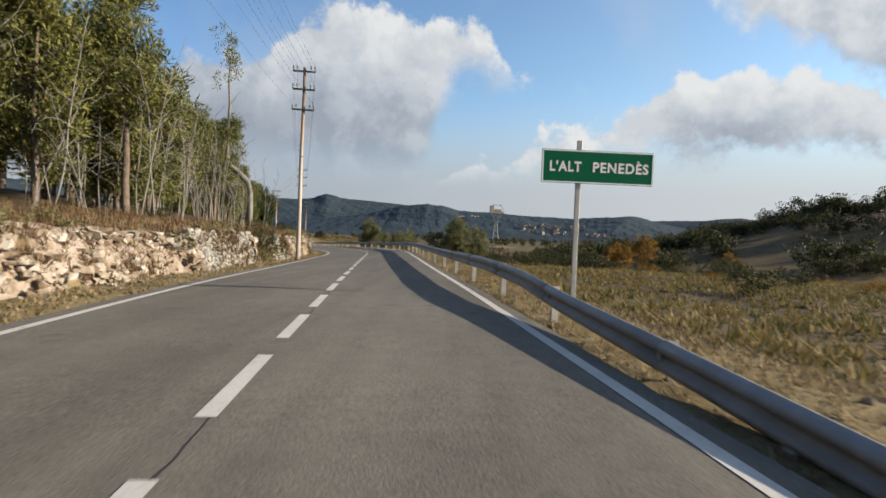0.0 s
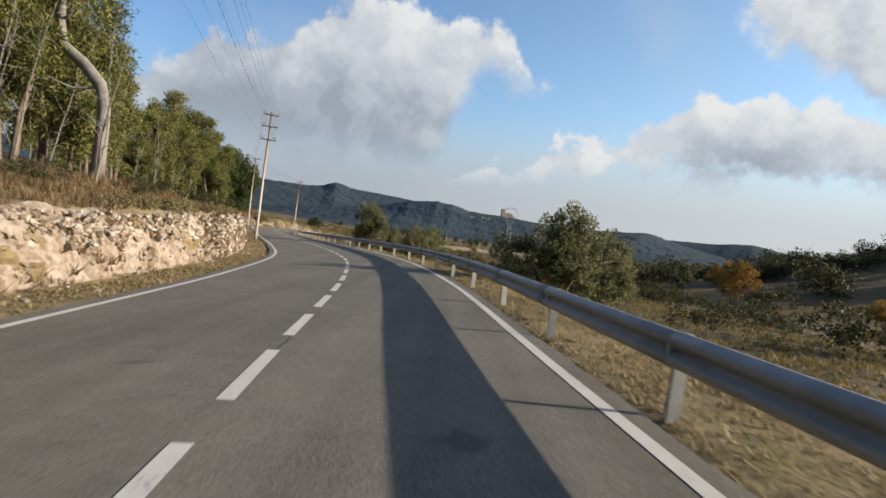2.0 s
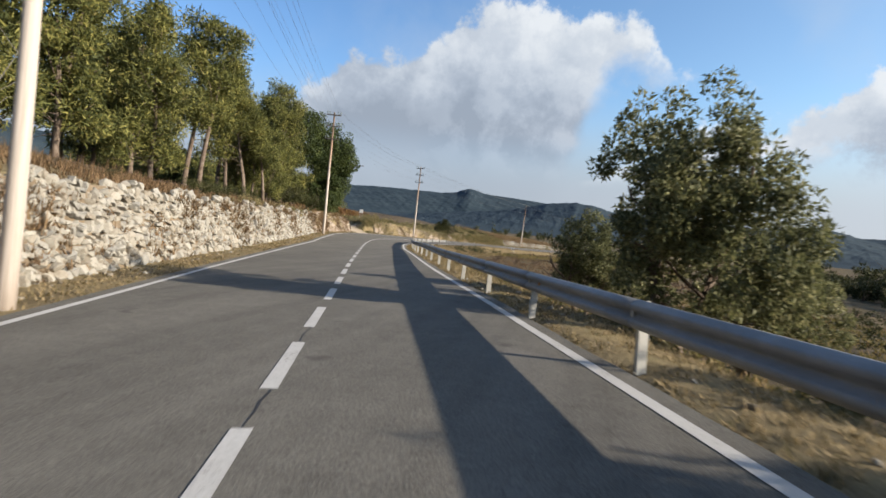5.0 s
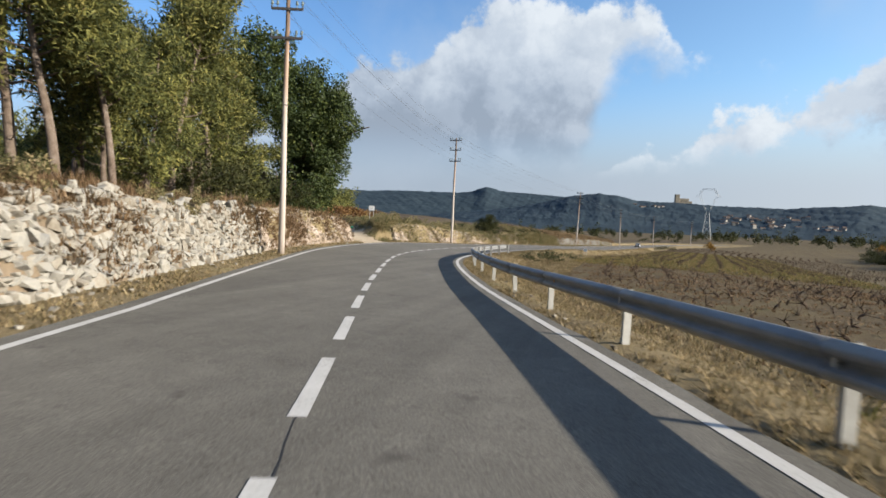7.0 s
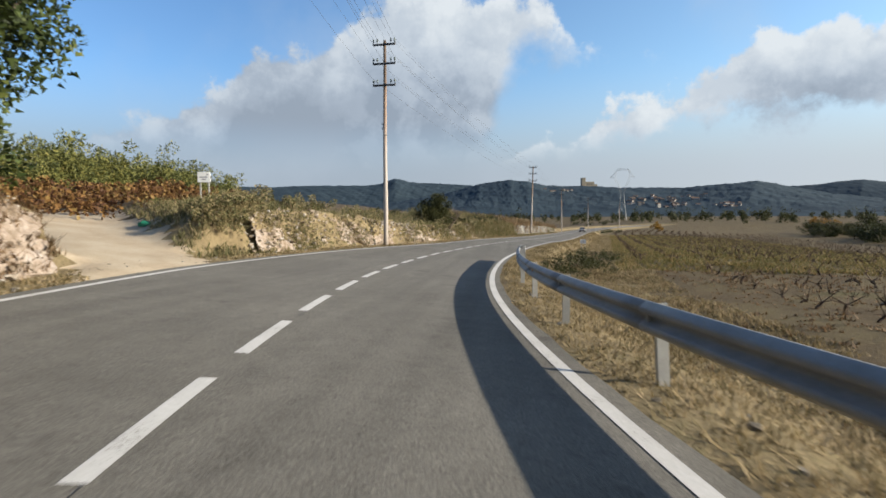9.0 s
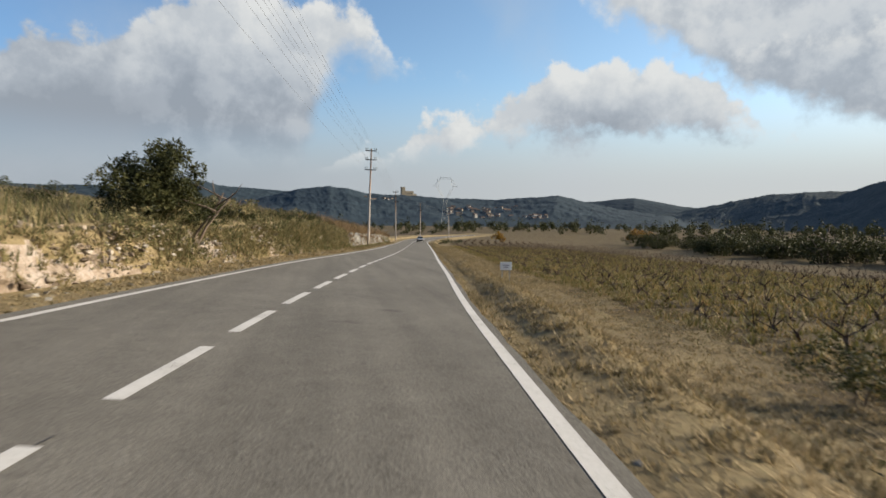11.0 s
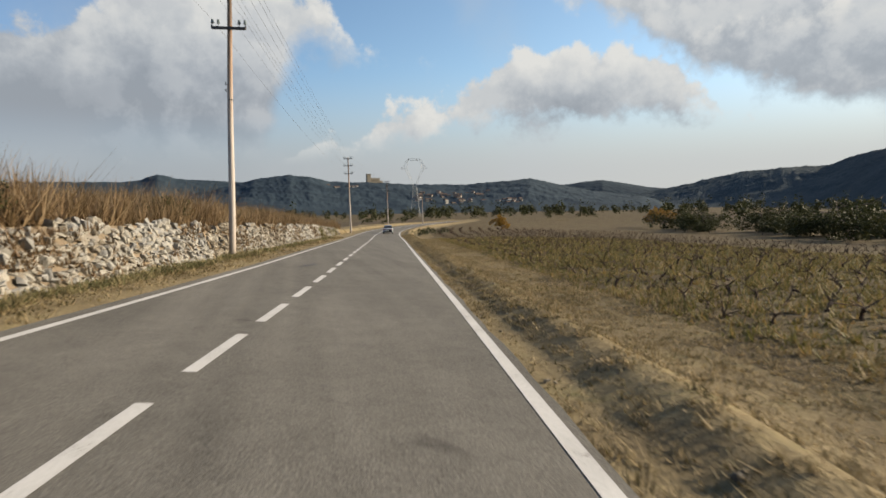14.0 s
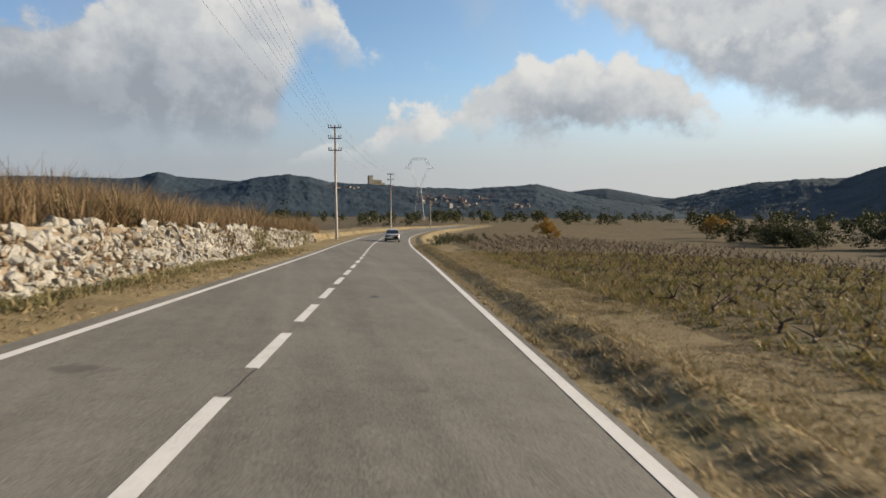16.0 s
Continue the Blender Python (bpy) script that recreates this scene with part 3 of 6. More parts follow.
# ---- ground sheet, road ----
def build_ground():
    near = np.concatenate([np.arange(-24, -9, 0.8), np.arange(-9, 9, 0.36), np.arange(9, 30, 1.2)])
    out = 30 * 1.11 ** np.arange(1, 47)
    cols = np.concatenate([-24 - (out[:47] - 30)[::-1], near, out])
    rows = np.concatenate([-70 - 6 * 1.25 ** np.arange(0, 20)[::-1], np.arange(-70, -20, 2.0), np.arange(-20, 320, 0.75), np.arange(320, 520, 2.0), 520 + 3 * 1.075 ** np.arange(0, 98) * 1.0])
    rows = rows[rows < 4900]
    yy, vv = np.meshgrid(rows, cols, indexing="ij")
    xx = centre(np.clip(yy, -70, 520))[0] + vv
    zz = ground_z(xx, yy)
    s, u = station(xx, yy)
    verts = np.stack([xx, yy, zz], -1).reshape(-1, 3)
    faces = grid_faces(len(rows), len(cols))
    mid = lambda a: ((a[:-1, :-1] + a[1:, 1:]) / 2).ravel()
    ms, mu, mx, my = mid(s), mid(u), mid(xx), mid(yy)
    wob = bumps(mx, my, 0.7) + 0.5 * bumps(mx, my, 2.1)
    kind = np.zeros(len(faces), int)                                # verge
    kind[(mu > 11 + wob * 1.2) & (ms > 120)] = 1                    # field
    kind[(mu > 9.6 + wob * 0.8) & (ms > 195) & (mu < 150)] = 1
    kind[(mu > 30 + wob * 3) & (ms <= 120)] = 1
    kind[(mu > 6.2 + wob * 0.8) & (ms <= 122) & (mu < 34 + 3 * wob)] = 2
    kind[(mu > 140 + wob * 8)] = 2
    kind[(mu < -11 + wob * 2)] = 2
    kind[(ms > 560)] = 1
    lane = np.abs(ms - track_mid(mu)) < 2.8 + 0.5 * wob
    kind[lane & (mu < -4.1) & (mu > -32)] = 3
    ob = mesh_object("ground", verts, faces, [M["verge"], M["field"], M["scrub"], M["dirt"]], face_mats=kind, flat=False)
    tagged(ob, "dry grass, brown fields and scrub of the valley", "ground", kind="structure")


def strip(name, y0, y1, left, right, lift, mat, step=1.0, label="", category="road", parent=None):
    """A band of the road between two offsets (numbers or functions of the station)."""
    ys = np.arange(y0, y1 + step * 0.5, step)
    lo = left(ys) if callable(left) else np.full(len(ys), left)
    hi = right(ys) if callable(right) else np.full(len(ys), right)
    cols = 9 if name == "road" else 2
    us = lo[:, None] + (hi - lo)[:, None] * np.linspace(0, 1, cols)[None]
    x, y = spot(ys[:, None], us)
    z = road_z(ys[:, None], us) + lift
    v = np.stack([x, y, z], -1).reshape(-1, 3)
    ob = mesh_object(name, v, grid_faces(len(ys), cols), mat, parent, flat=False)
    return tagged(ob, label, category, kind="structure") if label else ob


def build_road():
    strip("road", -70, 520, lambda y: -left_edge(y) - 0.38, lambda y: RIGHT_EDGE + np.interp(y, [150, 200], [0.34, 0.2]) + 0.02 * np.sin(y * 0.9) + 0.02 * np.sin(y * 2.3), 0.0, M["asphalt"],
          label="worn grey asphalt of a two-lane country road")
    strip("edge_line_right", -70, 520, RIGHT_EDGE - 0.085, RIGHT_EDGE + 0.085, 0.006, M["paint"], label="solid white edge line on the asphalt", category="road marking")
    strip("edge_line_left", -70, 520, lambda y: -left_edge(y) - 0.075, lambda y: -left_edge(y) + 0.075, 0.006, M["paint"], label="solid white edge line on the asphalt", category="road marking")
    # dashes 2.24 m long, 1.12 m apart, along the centre line
    n = np.hypot(1, FT)
    run = np.concatenate([[0], np.cumsum((n[1:] + n[:-1]) / 2 * 0.5)])
    zero = np.interp(6.98, FY, run)
    at = lambda d: float(np.interp(zero + d, run, FY))
    lines = tagged(new("centre_line"), "broken white centre line, worn", "road marking", kind="structure")
    k = -20
    shift = lambda i: 3.36 * (i + float(np.interp(i, [0, 10, 22, 27, 40, 53, 66, 75, 84], [0.03, -0.12, -0.28, -0.32, -0.04, -0.28, -0.56, -0.55, -0.42])))
    while at(shift(k)) < 325:
        y0, y1 = at(shift(k) - 2.24), at(shift(k))
        ob = strip("dash", y0, y1, -0.085, 0.085, 0.006, M["paint"], step=(y1 - y0) / 3, parent=lines)
        k += 1
    strip("centre_line_solid", at(shift(k) - 2.24), 520, -0.075, 0.075, 0.006, M["paint"], label="solid white centre line in the far bend", category="road marking")
    # a sealed seam runs beside the dashes
    rng = np.random.default_rng(5)
    seam = Bundle()
    y = -20.0
    while y < 300:
        length = rng.uniform(1.5, 7)
        ys = np.arange(y, y + length, 0.25)
        off = 0.03 + 0.03 * np.sin(ys * 1.9) + rng.normal(scale=0.008, size=len(ys))
        half = rng.uniform(0.004, 0.012, len(ys))
        rows = []
        for sgn in (-1, 1):
            x, yy = spot(ys, off + sgn * half)
            rows.append(np.stack([x, yy, road_z(ys, off) + 0.004], 1))
        v = np.stack(rows, 1).reshape(-1, 3)
        seam.add(v, grid_faces(len(ys), 2))
        y += length + rng.uniform(0.5, 9)
    tagged(seam.object("tar_seam", M["tar"]), "dark tar seams along the asphalt's middle joint", "road marking", kind="structure")


def build_stains():
    """Dark spilt tar in the left lane."""
    rng = np.random.default_rng(8)
    b = Bundle()
    for y, u, r in ((260.4, -1.3, 0.10), (260.8, -1.15, 0.07), (261.2, -1.2, 0.16), (261.5, -1.05, 0.12), (261.9, -0.95, 0.18), (262.3, -0.9, 0.08), (206.0, 1.1, 0.12), (152.0, -1.6, 0.10), (141.5, 1.9, 0.12), (120.6, 1.5, 0.1), (286.0, 1.2, 0.12), (71.0, 1.3, 0.1), (24.5, 0.9, 0.08)):
        w = np.linspace(0, 2 * math.pi, 12, endpoint=False)
        rr = r * rng.uniform(0.55, 1.3, 12)
        x, yy = spot(y + np.sin(w) * rr * 1.7, u + np.cos(w) * rr)
        b.add(np.stack([x, yy, road_z(y + np.sin(w) * rr * 1.7, u + np.cos(w) * rr) + 0.004], 1), [tuple(range(12))])
    tagged(b.object("tar_stain", M["tar"]), "dark tar spots on the asphalt", "stain", kind="structure")


build_ground()
build_road()
build_stains()


# ---- guard rail ----
def rail_offset(y):
    """Centre line to the beam's face."""
    return np.interp(y, [0, 12, 30, 60, 100, 130, 168, 184], [4.42, 4.38, 4.26, 4.2, 4.16, 4.56, 4.62, 4.68])


def rail_top(y):
    """Height of the beam's upper edge over the asphalt: it rises out of the ground at its start and dips at its end."""
    return np.interp(y, [-1.5, 4.3, 6.0, 9.7, 12.8, 17, 174, 184], [0.02, 0.31, 0.40, 0.57, 0.78, 0.87, 0.88, 0.90])


def build_guard_rail():
    y0, y1 = -1.5, 183.0
    rail = thing("guard_rail", (*spot(10.0, 4.4), float(road_z(10.0, 4.4))), "long galvanised steel guard rail on short pale posts", "guard rail")
    origin = np.array(rail.location)
    # W profile, seen from the road: offset away from the road, drop below the upper edge
    prof = [(0.028, 0.012), (0.020, 0.0), (0.008, 0.003), (-0.060, 0.05), (-0.078, 0.068), (-0.078, 0.104), (-0.060, 0.122), (0.012, 0.168),
            (0.012, 0.20), (-0.060, 0.246), (-0.078, 0.264), (-0.078, 0.30), (-0.060, 0.318), (0.008, 0.365), (0.020, 0.368), (0.028, 0.356)]
    stations = np.concatenate([[y0, 2.6, 6.3], np.arange(10.5, y1, 4.38)])
    for i, (a, b) in enumerate(zip(stations[:-1], stations[1:])):
        ys = np.linspace(a - 0.02, b + 0.12, 7)
        rows = []
        for y in ys:
            off = float(rail_offset(y))
            for du, drop in prof:
                x, yy = spot(y, off + du + (0.004 if i % 2 else 0))
                rows.append((x, yy, road_z(y, off) + rail_top(y) - drop))
        ob = mesh_object("rail_beam", np.array(rows) - origin, grid_faces(len(ys), len(prof)), M["zinc"], rail, flat=False)
        ob.modifiers.new("thickness", "SOLIDIFY").thickness = 0.004
    bm = bmesh.new()
    box(bm, (0.13, 0.008, 1.3), (0, -0.035, -0.68))
    for sx in (-0.06, 0.06):
        box(bm, (0.008, 0.07, 1.3), (sx, 0.004, -0.68))
    box(bm, (0.11, 0.06, 0.16), (-0.10, 0.0, -0.2))
    post = part("post", bm, M["post_zinc"], rail)
    for i, y in enumerate(stations[2:]):
        off = float(rail_offset(y))
        x, yy = spot(y, off + 0.115)
        ob = post if i == 0 else new("post", post.data)
        ob.parent = rail
        head = -math.degrees(math.atan(float(centre(y)[2])))
        ob.matrix_basis = pose(x - origin[0], yy - origin[1], float(road_z(y, off)) + float(rail_top(y)) - origin[2] + 0.02, (i * 37 % 5) - 2, (i * 53 % 5) - 2, head + (i * 71 % 9) - 4)
        # bolt head in the beam's middle groove, and every fourth post an amber reflector
        bm = bmesh.new()
        bmesh.ops.create_cone(bm, cap_ends=True, segments=8, radius1=0.022, radius2=0.016, depth=0.02)
        bolt = part("bolt", bm, M["iron"], rail)
        x, yy = spot(y, off - 0.004)
        bolt.matrix_basis = pose(x - origin[0], yy - origin[1], float(road_z(y, off)) + float(rail_top(y)) - 0.184 - origin[2], 0, -90, head)
        if i % 4 == 1:
            bm = bmesh.new()
            box(bm, (0.02, 0.05, 0.10), (0, 0, 0), bevel=0.006)
            x, yy = spot(y - 0.6, off - 0.01)
            ob = part("reflector", bm, M["amber"], rail, "small amber reflector")
            ob.matrix_basis = pose(x - origin[0], yy - origin[1], float(road_z(y - 0.6, off)) + float(rail_top(y - 0.6)) - 0.184 - origin[2], 0, 0, head)
    # rounded end piece
    bm = bmesh.new()
    end = float(stations[-1])
    x, yy = spot(end, float(rail_offset(end)))
    bmesh.ops.create_cone(bm, cap_ends=False, segments=14, radius1=0.16, radius2=0.16, depth=0.36)
    ob = part("end_cap", bm, M["zinc"], rail)
    ob.matrix_basis = pose(x - origin[0] + 0.06, yy - origin[1] + 0.1, float(road_z(end, 4.9)) + float(rail_top(end)) - 0.184 - origin[2])
    ob.modifiers.new("thickness", "SOLIDIFY").thickness = 0.004


build_guard_rail()


# ---- poles and cables ----
POLES = [(-10, -4.6, 0, 0), (40.9, -4.55, 1.97, 0.77), (96.8, -4.99, -2.07, 0.7), (146.8, -5.18, -0.61, 0.27), (189.8, -4.81, -0.86, 0.41), (265.3, -5.13, -1.29, 1.56), (338.6, -4.88, -0.11, -0.55), (399.4, -4.42, -0.1, -0.42), (470, -4.6, 0, 0)]      # station, offset, lean in degrees
ARMS = (13.00, 11.78, 10.40)


def build_poles():
    first = thing("utility_pole", (0, 0, 0), "tall weathered timber utility pole with three crossarms", "utility pole", "poles along the road")
    rng = np.random.default_rng(3)
    zs = np.linspace(-0.5, 13.30, 14)
    pts = [(0.012 * math.sin(z * 0.7), 0.01 * math.sin(z * 0.5 + 1), z) for z in zs]
    v, f = tube_arrays(pts, np.interp(zs, [-0.5, 13.30], [0.16, 0.09]), 14)
    mesh_object("shaft", v, f, M["pole"], first, flat=False)
    for j, h in enumerate(ARMS):
        bm = bmesh.new()
        box(bm, (1.5, 0.09, 0.12), (0, -0.12, h), bevel=0.008)
        for side in (-0.75, 0.75):
            box(bm, (0.04, 0.06, 0.15), (side, -0.12, h + 0.06))
        arm = part("crossarm", bm, M["iron"], first)
        for px in (-0.72, -0.46, 0.46, 0.72):
            bm = bmesh.new()
            for r, z, d in ((0.018, 0.10, 0.2), (0.06, 0.17, 0.05), (0.075, 0.22, 0.06), (0.05, 0.27, 0.05), (0.06, 0.31, 0.04)):
                bmesh.ops.create_cone(bm, cap_ends=True, segments=8, radius1=r, radius2=r * 0.8, depth=d, matrix=Matrix.Translation((px, -0.12, h + 0.04 + z)))
            part("insulator", bm, M["insulator"], arm)
    for z in (7.9, 7.6):
        bm = bmesh.new()
        box(bm, (0.12, 0.03, 0.03), (-0.15, 0, z))
        box(bm, (0.03, 0.03, 0.12), (-0.2, 0, z + 0.05))
        part("hook", bm, M["iron"], first)
    bm = bmesh.new()
    bmesh.ops.create_cone(bm, cap_ends=False, segments=14, radius1=0.135, radius2=0.13, depth=0.05, matrix=Matrix.Translation((0, 0, 7.2)))
    part("band", bm, M["iron"], first)
    tops = []
    for i, (y, u, lean_x, lean_y) in enumerate(POLES):
        x, yy = spot(y, u)
        z = float(ground_z(np.array([x]), np.array([yy]))[0]) + 0.02
        t = float(centre(y)[2])
        m = pose(x, yy, z, lean_x, lean_y, -math.degrees(math.atan(t)))
        ob = first if i == 0 else copy_thing(first, m)
        ob.matrix_basis = m
        tops.append(m)
    for a, b in zip(tops[:-1], tops[1:]):
        for h in ARMS:
            for px in (-0.72, 0.72) if h < 12.5 else (-0.72, -0.46, 0.46, 0.72):
                p, q = a @ Vector((px, -0.12, h + 0.36)), b @ Vector((px, -0.12, h + 0.36))
                pts = [(p.lerp(q, k / 14) - Vector((0, 0, 4 * 0.75 * (k / 14) * (1 - k / 14)))) for k in range(15)]
                v, f = tube_arrays([tuple(c) for c in pts], [0.0065] * 15, 4)
                tagged(mesh_object("cable", v, f, M["cable"], flat=False), "thin dark overhead cable between two poles", "cable", "cables along the road")


build_poles()


# ---- road signs ----
def build_county_sign():
    y, u = 13.8, 6.0
    x, yy = spot(y, u)
    g = float(ground_z(np.array([x]), np.array([yy]))[0])
    sign = thing("road_sign", (x, yy, g), "green place sign with white letters on a grey post", "road sign", turn=3.0)
    top = float(road_z(y, u)) + 3.68 - g
    bm = bmesh.new()
    box(bm, (0.12, 0.07, top + 0.45), (0, 0.06, (top + 0.03) / 2), bevel=0.012)
    part("post", bm, M["post_zinc"], sign, "galvanised square sign post")
    w, h = 2.78, 0.81
    bm = bmesh.new()
    box(bm, (w, 0.03, h), (0.46, 0, top - h / 2), bevel=0.01)
    board = part("board", bm, M["green_sign"], sign, "green sign board")
    bm = bmesh.new()
    for sz in (h / 2 - 0.025, -h / 2 + 0.025):
        box(bm, (w - 0.02, 0.006, 0.028), (0.46, -0.0175, top - h / 2 + sz))
    for sx in (w / 2 - 0.025, -w / 2 + 0.025):
        box(bm, (0.028, 0.006, h - 0.079), (0.46 + sx, -0.0175, top - h / 2))
    part("border", bm, M["white_sign"], board, "white border")
    bm = bmesh.new()
    for sz in (0.2, -0.2):
        box(bm, (0.22, 0.05, 0.04), (0, 0.03, top - h / 2 + sz))
    part("bracket", bm, M["post_zinc"], sign)
    for text, px, width in (("L'ALT", 0.46 - 0.81, 0.78), ("PENEDÈS", 0.46 + 0.56, 1.38)):
        cu = bpy.data.curves.new("writing", "FONT")
        cu.body, cu.align_x, cu.align_y, cu.size, cu.extrude, cu.offset, cu.space_character = text, "CENTER", "CENTER", 0.34, 0.002, 0.009, 1.14
        tmp = bpy.data.objects.new("writing", cu)
        scene.collection.objects.link(tmp)
        bpy.context.view_layer.update()
        me = bpy.data.meshes.new_from_object(tmp.evaluated_get(bpy.context.evaluated_depsgraph_get()))
        scene.collection.objects.unlink(tmp)
        bpy.data.objects.remove(tmp)
        me.materials.clear()
        me.materials.append(M["white_sign"])
        ob = new("writing", me)
        ob.parent = board
        span = max(v.co.x for v in me.vertices) - min(v.co.x for v in me.vertices)
        ob.matrix_basis = pose(px, -0.018, top - h / 2 - 0.015, 90) @ Matrix.Diagonal((width / span, 1, 1, 1))


build_county_sign()


# ---- distant hills: ridges drawn round a point on the road ----
HUB = np.array([-25.0, 272.0, -7.1])


def ridge(name, az, el, dist, label, depth=0.45, floor=-15.0, tree=0.0006, step=0.14, seed=1, mat="hill"):
    """A hill whose crest keeps the given elevation (degrees) over azimuth (left positive) at the given distance."""
    a = np.arange(min(az), max(az), step)
    order = np.argsort(az)
    az, el, dist = np.array(az, float)[order], np.array(el, float)[order], np.array(dist, float)[order]
    d, e = np.interp(a, az, dist), np.interp(a, az, el)
    r = np.concatenate([np.linspace(-1, 0.02, 60), np.linspace(0.1, 1, 10)])
    rng = np.random.default_rng(seed)
    dd = d[:, None] * (1 + depth * r[None] * np.where(r < 0, 1.0, 0.4)[None])
    shape = np.cos(r * math.pi / 2) ** 1.15
    crest = np.tan(np.radians(e)) * d + HUB[2] - floor
    ang = np.radians(a)[:, None]
    x, y = HUB[0] - np.sin(ang) * dd, HUB[1] + np.cos(ang) * dd
    fold = 1 + 0.10 * bumps(x, y, 0.011 * 1500 / dist.mean()) * (1 - shape[None] ** 6)
    z = floor + crest[:, None] * shape[None] * fold
    rough = rng.normal(size=z.shape)
    rough = 0.5 * rough + 1.4 * bumps(x, y, 0.12) + 1.6 * bumps(y, x, 0.05) + 1.2 * bumps(x + y, x - y, 0.19)
    z += rough * 0.5 * tree * d[:, None] * np.clip(shape * 3, 0, 1)[None]
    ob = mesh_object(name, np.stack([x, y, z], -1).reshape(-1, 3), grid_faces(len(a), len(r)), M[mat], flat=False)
    return tagged(ob, label, "hill", kind="structure")


# the ridges' aerial haze is only the blue put into their materials
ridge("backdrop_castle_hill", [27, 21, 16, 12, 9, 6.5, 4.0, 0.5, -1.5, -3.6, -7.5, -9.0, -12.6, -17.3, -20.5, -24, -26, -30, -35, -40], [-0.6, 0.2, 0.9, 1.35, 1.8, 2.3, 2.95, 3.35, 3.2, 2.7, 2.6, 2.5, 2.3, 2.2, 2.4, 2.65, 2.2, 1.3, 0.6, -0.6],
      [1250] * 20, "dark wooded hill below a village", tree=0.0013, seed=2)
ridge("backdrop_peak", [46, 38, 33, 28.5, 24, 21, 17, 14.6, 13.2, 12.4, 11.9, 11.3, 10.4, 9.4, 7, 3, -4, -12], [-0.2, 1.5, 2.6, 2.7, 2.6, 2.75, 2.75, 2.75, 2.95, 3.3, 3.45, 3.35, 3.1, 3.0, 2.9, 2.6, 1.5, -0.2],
      [3900] * 18, "long wooded range, coloured haze blue, with a small peak", depth=0.2, tree=0.0008, seed=3)
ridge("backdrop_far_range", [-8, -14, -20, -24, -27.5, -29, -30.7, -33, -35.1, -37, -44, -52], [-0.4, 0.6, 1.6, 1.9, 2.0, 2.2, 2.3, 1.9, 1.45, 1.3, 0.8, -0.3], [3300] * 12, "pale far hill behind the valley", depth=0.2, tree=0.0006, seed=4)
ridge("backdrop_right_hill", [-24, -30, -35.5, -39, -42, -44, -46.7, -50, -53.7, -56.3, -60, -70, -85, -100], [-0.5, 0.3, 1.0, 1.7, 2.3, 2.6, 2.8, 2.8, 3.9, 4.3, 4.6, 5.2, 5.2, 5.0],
      [1700, 1700, 1700, 1600, 1500, 1400, 1300, 1200, 1000, 900, 850, 800, 800, 800], "dark wooded hillside", tree=0.0016, seed=5, mat="hazed_hill")
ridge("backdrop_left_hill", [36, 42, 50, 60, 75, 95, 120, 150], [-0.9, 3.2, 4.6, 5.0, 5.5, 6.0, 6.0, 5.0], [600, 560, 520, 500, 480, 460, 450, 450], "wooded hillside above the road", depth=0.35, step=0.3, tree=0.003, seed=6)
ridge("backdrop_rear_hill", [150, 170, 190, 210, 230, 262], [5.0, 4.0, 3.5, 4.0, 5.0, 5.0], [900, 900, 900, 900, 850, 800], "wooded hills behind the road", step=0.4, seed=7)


def on_slope(az, el):
    """A place on the castle hill's front that shows at this elevation."""
    e, best = float(np.interp(-az, [-9, -6.5, -4.0, -0.5, 1.5, 3.6, 7.5, 9.0, 12.6, 17.3, 20.5, 24, 26], [1.8, 2.3, 2.95, 3.35, 3.2, 2.7, 2.6, 2.5, 2.3, 2.2, 2.4, 2.65, 2.2])), None
    for r in np.linspace(-0.95, 0, 60):
        d = 1250 * (1 + 0.45 * r)
        z = -15 + (math.tan(radians(e)) * 1250 + HUB[2] + 15) * math.cos(r * math.pi / 2) ** 1.15
        if math.degrees(math.atan2(z - HUB[2], d)) >= el or r == 0:
            return on_hill(az, el, d)
    return on_hill(az, el, 1240)


def on_hill(az, el, dist):
    return Vector((HUB[0] - math.sin(radians(az)) * dist, HUB[1] + math.cos(radians(az)) * dist, HUB[2] + math.tan(radians(el)) * dist))


